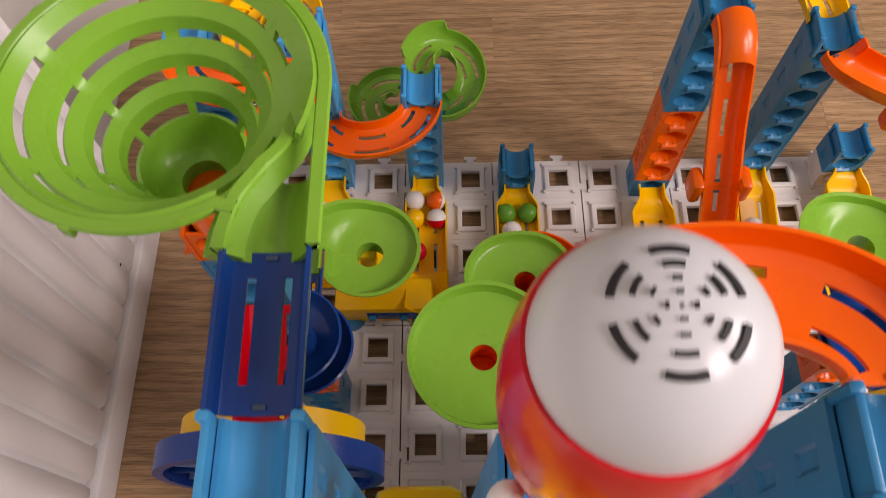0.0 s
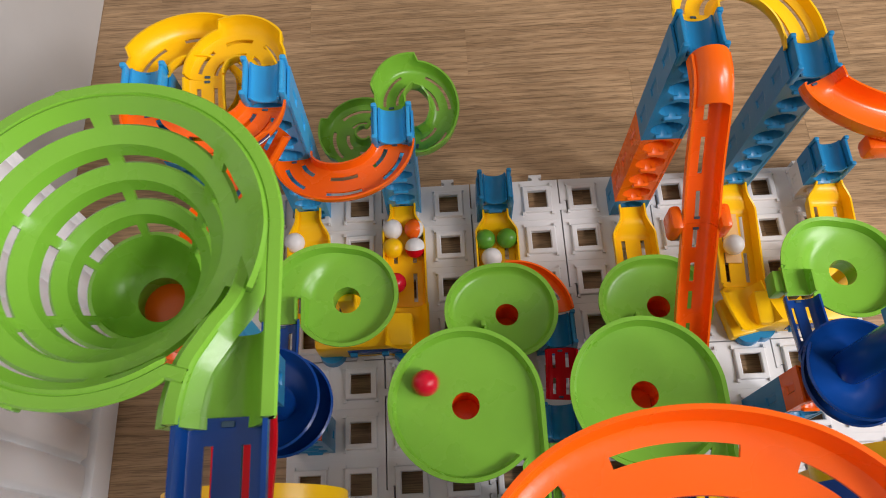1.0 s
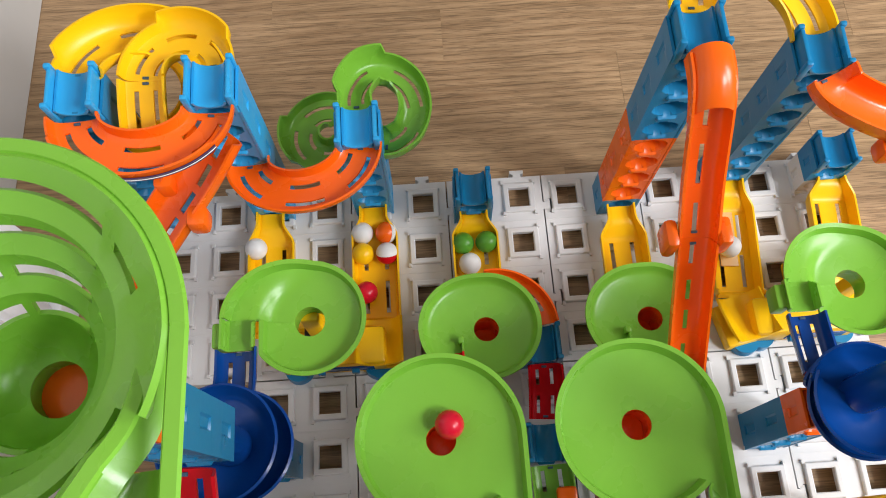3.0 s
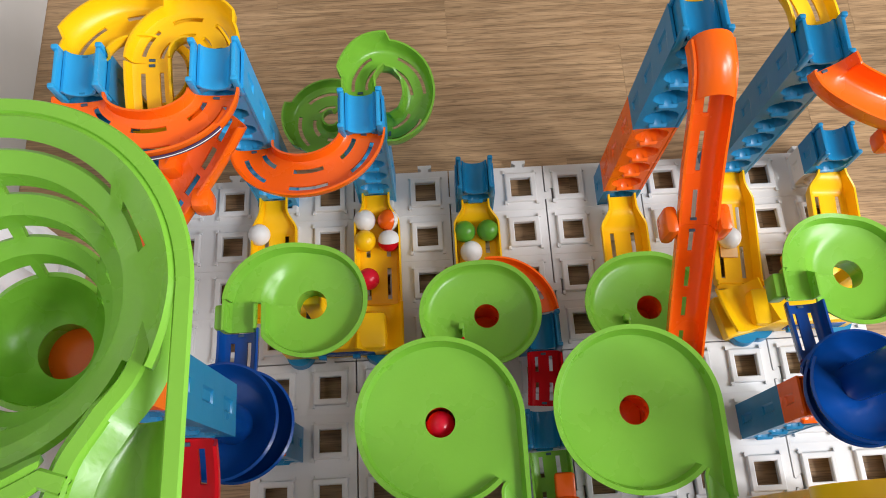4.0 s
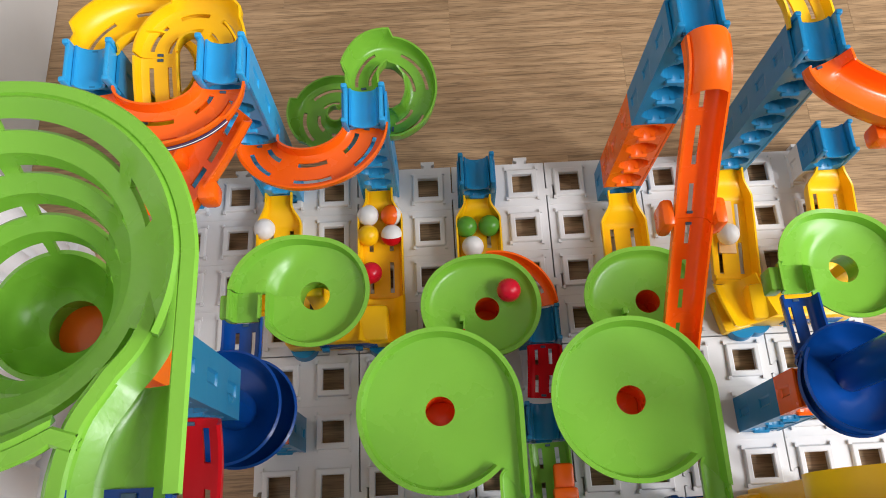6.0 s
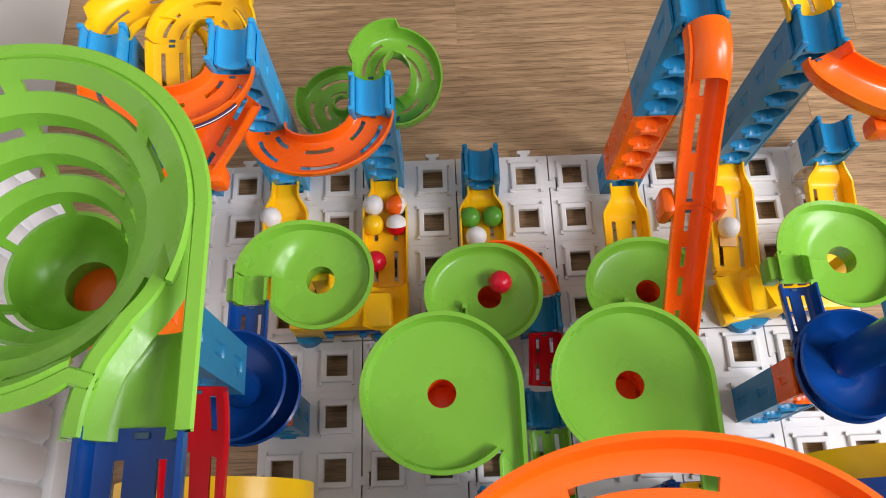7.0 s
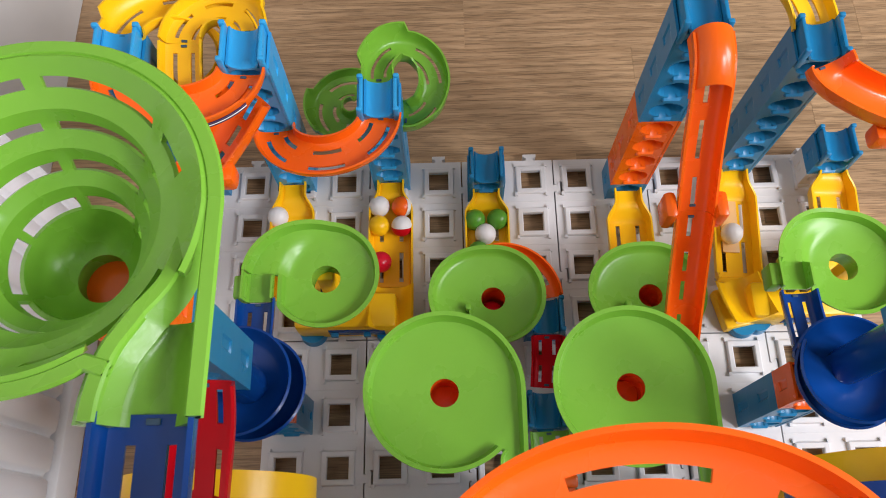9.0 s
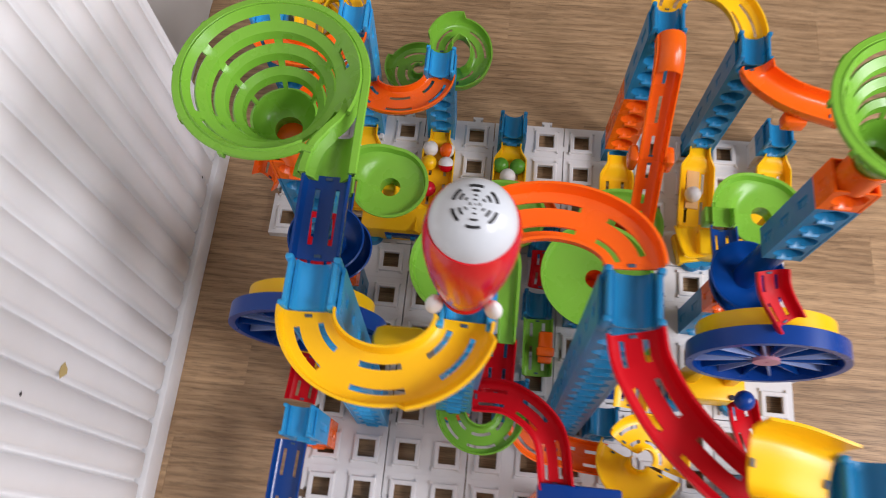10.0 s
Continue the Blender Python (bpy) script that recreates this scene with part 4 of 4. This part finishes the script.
track("track", [(0.267 + 0.0475 * math.cos(radians(a)), -0.397 + 0.0300 * math.sin(radians(a)), 0.5555) for a in range(188, -1, -4)], ORANGE, "orange half-round track from the rocket to a tower", width=0.0345)
track("track", smooth_path([(0.118, -0.396, 0.522), (0.1178, -0.365, 0.523), (0.1178, -0.336, 0.524)], 24), NAVY, "dark blue straight track between tower and funnel", slots=1, width=0.0295)
track("track", smooth_path([(0.316, -0.435, 0.550), (0.322, -0.458, 0.548), (0.345, -0.490, 0.542), (0.385, -0.520, 0.532), (0.42, -0.528, 0.525)], 44), RED, "red curved track falling from a blue tower", slots=4, width=0.0310)


def rocket(x, y, z):
    """An egg-shaped rocket with a white sounder dome, red body, orange flames and white feet."""
    r = new("rocket")
    r.matrix_world = pose(x, y, z, 0, 1.8, 0)

    tall = 1.09

    def lathe(prof, name, mat, label="", wide=1.0):
        n = 48
        P = np.zeros((n, len(prof), 3))
        for i in range(n):
            a = 2 * math.pi * i / n
            for j, (q, h) in enumerate(prof):
                P[i, j] = (wide * q * math.cos(a), wide * q * math.sin(a), h * tall)
        v, f = sheet(P, -0.001, None, True)
        return mesh_object(name, v, f, mat, r, label)

    body = [(0.0125, 0.0), (0.0150, 0.010), (0.0182, 0.026), (0.0210, 0.045), (0.0226, 0.062), (0.0231, 0.073), (0.0227, 0.083), (0.0219, 0.0892), (0.0208, 0.0940)]
    lathe(body, "body", RED_SHELL, "glossy red shell", 1.045)
    dome = [(0.0209, 0.0935), (0.0204, 0.0962), (0.0190, 0.1005), (0.0165, 0.1043), (0.0128, 0.1075), (0.0083, 0.1097), (0.0042, 0.1107), (0.0004, 0.1110)]
    lathe(dome, "dome", DOME, "white glossy sounder dome")

    def on_dome(q):
        return tall * (0.0935 + 0.0176 * math.sqrt(max(0.0, 1 - (q / 0.0209) ** 2)))

    for q, parts, share, wide in ((0.0022, 4, 0.30, 0.0005), (0.0045, 6, 0.30, 0.0006), (0.0072, 6, 0.45, 0.0009), (0.0102, 6, 0.58, 0.0012)):
        for k in range(parts):
            P = np.zeros((7, 2, 3))
            for i in range(7):
                a = 2 * math.pi * (k + share * (i / 6 - 0.5)) / parts - math.pi / 2
                for j in range(2):
                    qq = q + wide * (j - 0.5)
                    P[i, j] = (qq * math.cos(a), qq * math.sin(a), on_dome(qq) + 0.0004)
            v, f = sheet(P, 0.0012)
            mesh_object("grille_slot", v, f, DARK, r)
    for k in range(5):
        P = np.zeros((13, 5, 3))
        for i in range(13):
            s = i / 12
            h = 0.004 + 0.052 * s
            q = np.interp(h, [b[1] for b in body], [b[0] for b in body]) + 0.0006
            for j in range(5):
                a = 2 * math.pi * (k / 5 + 0.02) + 0.35 * math.sin(s * 3) + (j / 4 - 0.5) * 0.95 * (1 - s) ** 0.8
                P[i, j] = (wide * q * math.cos(a), wide * q * math.sin(a), h * tall)
        v, f = sheet(P, -0.0004)
        mesh_object("flame", v, f, ORANGE if k % 2 else YELLOW, r, "printed orange flame")
    for a in (-150, -30, 90):
        bm = bmesh.new()
        bmesh.ops.create_uvsphere(bm, u_segments=20, v_segments=12, radius=1, matrix=pose(0.0205 * math.cos(radians(a)), 0.0205 * math.sin(radians(a)), -0.002, 0, 0, a) @ Matrix.Diagonal((0.0058, 0.0046, 0.0115, 1)))
        part("foot", bm, WHITE, r, "white rounded foot")
    bm = bmesh.new()
    bmesh.ops.create_cone(bm, cap_ends=True, segments=32, radius1=0.0148, radius2=0.0148, depth=0.004, matrix=Matrix.Translation((0, 0, -0.001)))
    part("ring", bm, RED, r)
    return tagged(r, "red egg-shaped rocket with a white slotted dome", "rocket")


DOME = plastic("dome_plastic", (0.64, 0.68, 0.71), 0.22, 0.03)
RED_SHELL = plastic("red_shell", (0.72, 0.012, 0.02), 0.16)
rocket(0.2165, -0.417, 0.550)

# ---- the low pieces before the tall towers ----
track("track", arc_path(0.236, -0.408, 0.034, 185, 365, 0.105, 0.100, 32), GREEN, "lime green half-round track low on the plates", slots=3, width=0.030)
tower(0.270, -0.386, 0.110, [(0, 0.10, TEAL)], TEAL, "low blue plastic tower beside the rocket's tower")
track("track", smooth_path([(0.226, -0.428, 0.285), (0.262, -0.430, 0.282), (0.295, -0.455, 0.278), (0.305, -0.500, 0.272)], 40), RED, "red quarter-round track from the rocket's tower", slots=3, width=0.0275)
bm = bmesh.new()
box(bm, 0, 0, 0.135, 0.070, 0.044, 0.256, 0.004)
lift = part("lift_housing", bm, ORANGE)
lift.matrix_world = place(0.326, -0.521, PLATE_TOP)
tagged(lift, "orange plastic housing with a dark blue lid", "housing")
bm = bmesh.new()
box(bm, 0, 0, 0.268, 0.074, 0.048, 0.012, 0.003)
part("lid", bm, NAVY_RIM, lift, "dark blue glossy lid")
track("track", smooth_path([(0.325, -0.437, 0.055), (0.355, -0.442, 0.052), (0.385, -0.444, 0.050)], 20), ORANGE, "orange straight track low on the plates", slots=2)
track("track", arc_path(0.318, -0.402, 0.036, 175, 270, 0.075, 0.058, 20), ORANGE, "orange quarter-round track low on the plates", slots=1)
track("track", arc_path(0.418, -0.446, 0.028, 150, -20, 0.115, 0.100, 32), YELLOW, "yellow curling track with slots", slots=3, width=0.036, wall=0.016)
track("track", arc_path(0.418, -0.446, 0.028, 340, 150, 0.078, 0.062, 32), YELLOW, "yellow curling track, lower turn", slots=0, width=0.036, wall=0.016)
tower(0.382, -0.398, 0.060, [(0, 0.054, TEAL)], TEAL, "low blue plastic tower by the yellow spiral")
tower(0.445, -0.505, 0.120, [(0, 0.112, TEAL)], TEAL, "blue plastic tower behind the red track")
block_bm = bmesh.new()
box(block_bm, 0, 0, 0, 0.046, 0.024, 0.026, 0.009)
block = part("rounded_block", block_bm, YELLOW)
block.matrix_world = place(0.166, -0.412, 0.392)
tagged(block, "rounded yellow plastic block held between two towers", "block")
track("track", smooth_path([(0.372, -0.506, 0.575), (0.392, -0.508, 0.572), (0.416, -0.513, 0.566)], 24), YELLOW, "yellow short wide track on a tall tower", slots=0, width=0.038, wall=0.020)
tower(0.437, -0.515, 0.575, [(0, 0.57, TEAL)], TEAL, "very tall blue plastic tower at the edge", base=(0.50, -0.500))
# the run along the left side
track("track", smooth_path([(0.040, -0.368, 0.130), (0.036, -0.392, 0.118), (0.033, -0.418, 0.112)], 22), RED, "short red track with slots at the plates' edge", slots=2, width=0.032)
tower(0.032, -0.440, 0.118, [(0, 0.04, ORANGE), (0.04, 0.112, BLUE)], BLUE, "low sky-blue tower on an orange foot", base=(0.042, -0.440))
track("track", smooth_path([(0.031, -0.462, 0.110), (0.028, -0.51, 0.100), (0.026, -0.57, 0.090)], 30), NAVY, "dark blue straight track with slots", slots=2, width=0.032)

# ---- marbles ----
def marble(x, y, z, material, label, second=None, tilt=(0, 0, 0)):
    """A hollow plastic marble of two snapped halves."""
    b = new("marble")
    b.matrix_world = pose(x, y, z, *tilt)
    for k, mat in ((0, material), (1, second or material)):
        n, m = 28, 9
        P = np.zeros((n, m, 3))
        for i in range(n):
            a = 2 * math.pi * i / n
            for j in range(m):
                e = (math.pi / 2 - 0.012) * j / (m - 1) + 0.010
                s = 1 if k == 0 else -1
                P[i, j] = (0.0102 * math.cos(e) * math.cos(a), 0.0102 * math.cos(e) * math.sin(a), s * 0.0102 * math.sin(e))
        v, f = sheet(P, 0.0008 * (-1 if k == 0 else 1), None, True)
        mesh_object("half_shell", v, f, mat, b)
    return tagged(b, label, "marble", "plastic marbles")


BALLRED = plastic("red_ball_plastic", (0.66, 0.008, 0.03), 0.25)
marble(0.031, -0.045, 0.0255, WHITE, "plain white plastic marble in a yellow tray")
marble(0.1375, -0.036, 0.0270, WHITE, "plain white plastic marble in a yellow tray")
marble(0.1615, -0.037, 0.0270, ORANGE, "orange and white plastic marble in a yellow tray", WHITE, (10, -55, 0))
marble(0.1375, -0.058, 0.0265, YELLOW, "plain yellow plastic marble in a yellow tray")
marble(0.1615, -0.059, 0.0265, WHITE, "white and red plastic marble in a yellow tray", RED, (-48, 0, 0))
marble(0.1400, -0.098, 0.0255, BALLRED, "plain red plastic marble in a yellow tray")
marble(0.2375, -0.053, 0.0250, GREENBALL, "dark green plastic marble in a yellow tray")
marble(0.2610, -0.053, 0.0250, GREENBALL, "dark green plastic marble in a yellow tray")
marble(0.5010, -0.075, 0.0255, WHITE, "plain white plastic marble in a yellow tray")
marble(0.5180, -0.378, 0.1430, NAVY_RIM, "glossy blue plastic marble on a red track")
pushed = marble(0.2430, -0.0750, 0.0250, WHITE, "plain white plastic marble in a yellow tray")
arriving = marble(0.2430, -0.1300, 0.0250, GREENBALL, "green and white plastic marble rolling into a tray", WHITE, (0, 60, 20))
rolling = marble(0.2400, -0.3000, 0.1700, BALLRED, "plain red plastic marble rolling in a green dish")


# ---- the floor's strips, last ----
def floor_strips():
    wide, long = 0.071, 0.47
    shared = {}
    k = 0
    for r in range(-14, 11):
        x = WALL_X + 0.001 - (r * 0.197) % long
        while x < 1.05:
            x0, x1 = max(x, WALL_X + 0.001), min(x + long, 1.05)
            if x1 - x0 > 0.02:
                key = round(x1 - x0, 3)
                if key not in shared:
                    bm = bmesh.new()
                    box(bm, 0, 0, -0.0003, x1 - x0 - 0.0003, wide - 0.0003, 0.0005)
                    ob = part("strip", bm, OAK, FLOOR)
                    shared[key] = ob.data
                else:
                    ob = new("strip", shared[key])
                    ob.parent = FLOOR
                ob.location = ((x0 + x1) / 2, 0.253 - wide / 2 + (r + 3) * wide - 0.213, FLOOR_Z)
                k += 1
            x += long


FLOOR = bpy.data.objects["floor"]
floor_strips()


# ---- what moves ----
ROLL = [
    (0.0, 0.2505, -0.3250, 0.1720),
    (0.1, 0.2495, -0.3160, 0.1715),
    (0.2, 0.2475, -0.3050, 0.1710),
    (0.3, 0.2390, -0.2940, 0.1689),
    (0.4, 0.2430, -0.2850, 0.1684),
    (0.5, 0.2420, -0.2750, 0.1674),
    (0.6, 0.2380, -0.2680, 0.1666),
    (0.7, 0.2280, -0.2600, 0.1652),
    (0.8, 0.2110, -0.2510, 0.1639),
    (0.9, 0.1980, -0.2440, 0.1645),
    (1.0, 0.1730, -0.2410, 0.1669),
    (1.1, 0.1600, -0.2450, 0.1686),
    (1.2, 0.1610, -0.2520, 0.1681),
    (1.3, 0.1670, -0.2600, 0.1671),
    (1.4, 0.1780, -0.2690, 0.1659),
    (1.5, 0.1920, -0.2730, 0.1648),
    (1.6, 0.2030, -0.2690, 0.1639),
    (1.7, 0.2200, -0.2650, 0.1644),
    (1.8, 0.2280, -0.2580, 0.1652),
    (1.9, 0.2260, -0.2530, 0.1651),
    (2.0, 0.2150, -0.2490, 0.1642),
    (2.1, 0.2020, -0.2480, 0.1639),
    (2.2, 0.1920, -0.2490, 0.1645),
    (2.3, 0.1760, -0.2560, 0.1660),
    (2.4, 0.1730, -0.2610, 0.1663),
    (2.5, 0.1760, -0.2650, 0.1660),
    (2.6, 0.1820, -0.2690, 0.1655),
    (2.7, 0.1950, -0.2710, 0.1644),
    (2.8, 0.2020, -0.2690, 0.1639),
    (2.9, 0.2150, -0.2590, 0.1639),
    (3.0, 0.2120, -0.2490, 0.1640),
    (3.1, 0.2070, -0.2400, 0.1648),
    (3.2, 0.2030, -0.2370, 0.1651),
    (3.3, 0.1870, -0.2484, 0.1650),
    (3.4, 0.1873, -0.2669, 0.1648),
    (3.5, 0.2015, -0.2764, 0.1646),
    (3.6, 0.2158, -0.2707, 0.1644),
    (3.7, 0.2189, -0.2572, 0.1642),
    (3.8, 0.2107, -0.2484, 0.1640),
    (3.9, 0.2006, -0.2500, 0.1599),
    (4.0, 0.2050, -0.2590, 0.1400),
    (4.1, 0.2050, -0.2590, 0.1120),
    (4.3, 0.2070, -0.2250, 0.0980),
    (4.4, 0.2075, -0.1900, 0.0910),
    (4.5, 0.2110, -0.1420, 0.0899),
    (4.6, 0.2570, -0.1220, 0.0821),
    (4.7, 0.2810, -0.1400, 0.0822),
    (4.8, 0.2620, -0.1850, 0.0822),
    (4.9, 0.2330, -0.1680, 0.0806),
    (5.0, 0.2340, -0.1310, 0.0815),
    (5.1, 0.2550, -0.1240, 0.0818),
    (5.2, 0.2680, -0.1450, 0.0801),
    (5.3, 0.2730, -0.1680, 0.0811),
    (5.4, 0.2690, -0.1820, 0.0823),
    (5.5, 0.2450, -0.1750, 0.0804),
    (5.6, 0.2330, -0.1590, 0.0800),
    (5.7, 0.2360, -0.1410, 0.0801),
    (5.8, 0.2458, -0.1331, 0.0804),
    (5.9, 0.2592, -0.1325, 0.0806),
    (6.0, 0.2712, -0.1404, 0.0808),
    (6.1, 0.2762, -0.1544, 0.0810),
    (6.2, 0.2718, -0.1691, 0.0810),
    (6.3, 0.2594, -0.1783, 0.0810),
    (6.4, 0.2441, -0.1782, 0.0810),
    (6.5, 0.2321, -0.1693, 0.0808),
    (6.6, 0.2281, -0.1556, 0.0806),
    (6.7, 0.2327, -0.1430, 0.0804),
    (6.8, 0.2430, -0.1360, 0.0801),
    (6.9, 0.2530, -0.1360, 0.0799),
    (7.0, 0.2610, -0.1430, 0.0794),
    (7.1, 0.2690, -0.1500, 0.0799),
    (7.2, 0.2710, -0.1600, 0.0803),
    (7.3, 0.2700, -0.1660, 0.0805),
    (7.4, 0.2550, -0.1710, 0.0798),
    (7.5, 0.2430, -0.1700, 0.0799),
    (7.6, 0.2330, -0.1650, 0.0803),
    (7.7, 0.2330, -0.1580, 0.0799),
    (7.8, 0.2380, -0.1510, 0.0792),
    (7.9, 0.2410, -0.1450, 0.0792),
    (8.0, 0.2440, -0.1380, 0.0798),
    (8.1, 0.2460, -0.1390, 0.0795),
    (8.2, 0.2470, -0.1430, 0.0789),
    (8.3, 0.2490, -0.1520, 0.0749),
    (8.4, 0.2510, -0.1540, 0.0580),
    (8.5, 0.2510, -0.1560, 0.0318),
    (10.0, 0.2510, -0.1560, 0.0318),
]


def motions():
    walk(rolling, [(t, pose(x, y, z)) for t, x, y, z in ROLL])
    walk(pushed, [(0, pose(0.2430, -0.0750, 0.0250)), (8.5, pose(0.2430, -0.0750, 0.0250)), (8.65, pose(0.2455, -0.0715, 0.0251)), (8.8, pose(0.2480, -0.0695, 0.0252)), (10, pose(0.2480, -0.0695, 0.0252))])
    walk(arriving, [(0, pose(0.2430, -0.1300, 0.0240, 0, 60, 20)), (8.35, pose(0.2430, -0.1300, 0.0240, 0, 60, 20)), (8.55, pose(0.2420, -0.1000, 0.0245, -60, 60, 20)), (8.7, pose(0.2410, -0.0880, 0.0248, -85, 60, 20)), (8.85, pose(0.2400, -0.0890, 0.0248, -85, 60, 20)), (10, pose(0.2400, -0.0890, 0.0248, -85, 60, 20))])


motions()
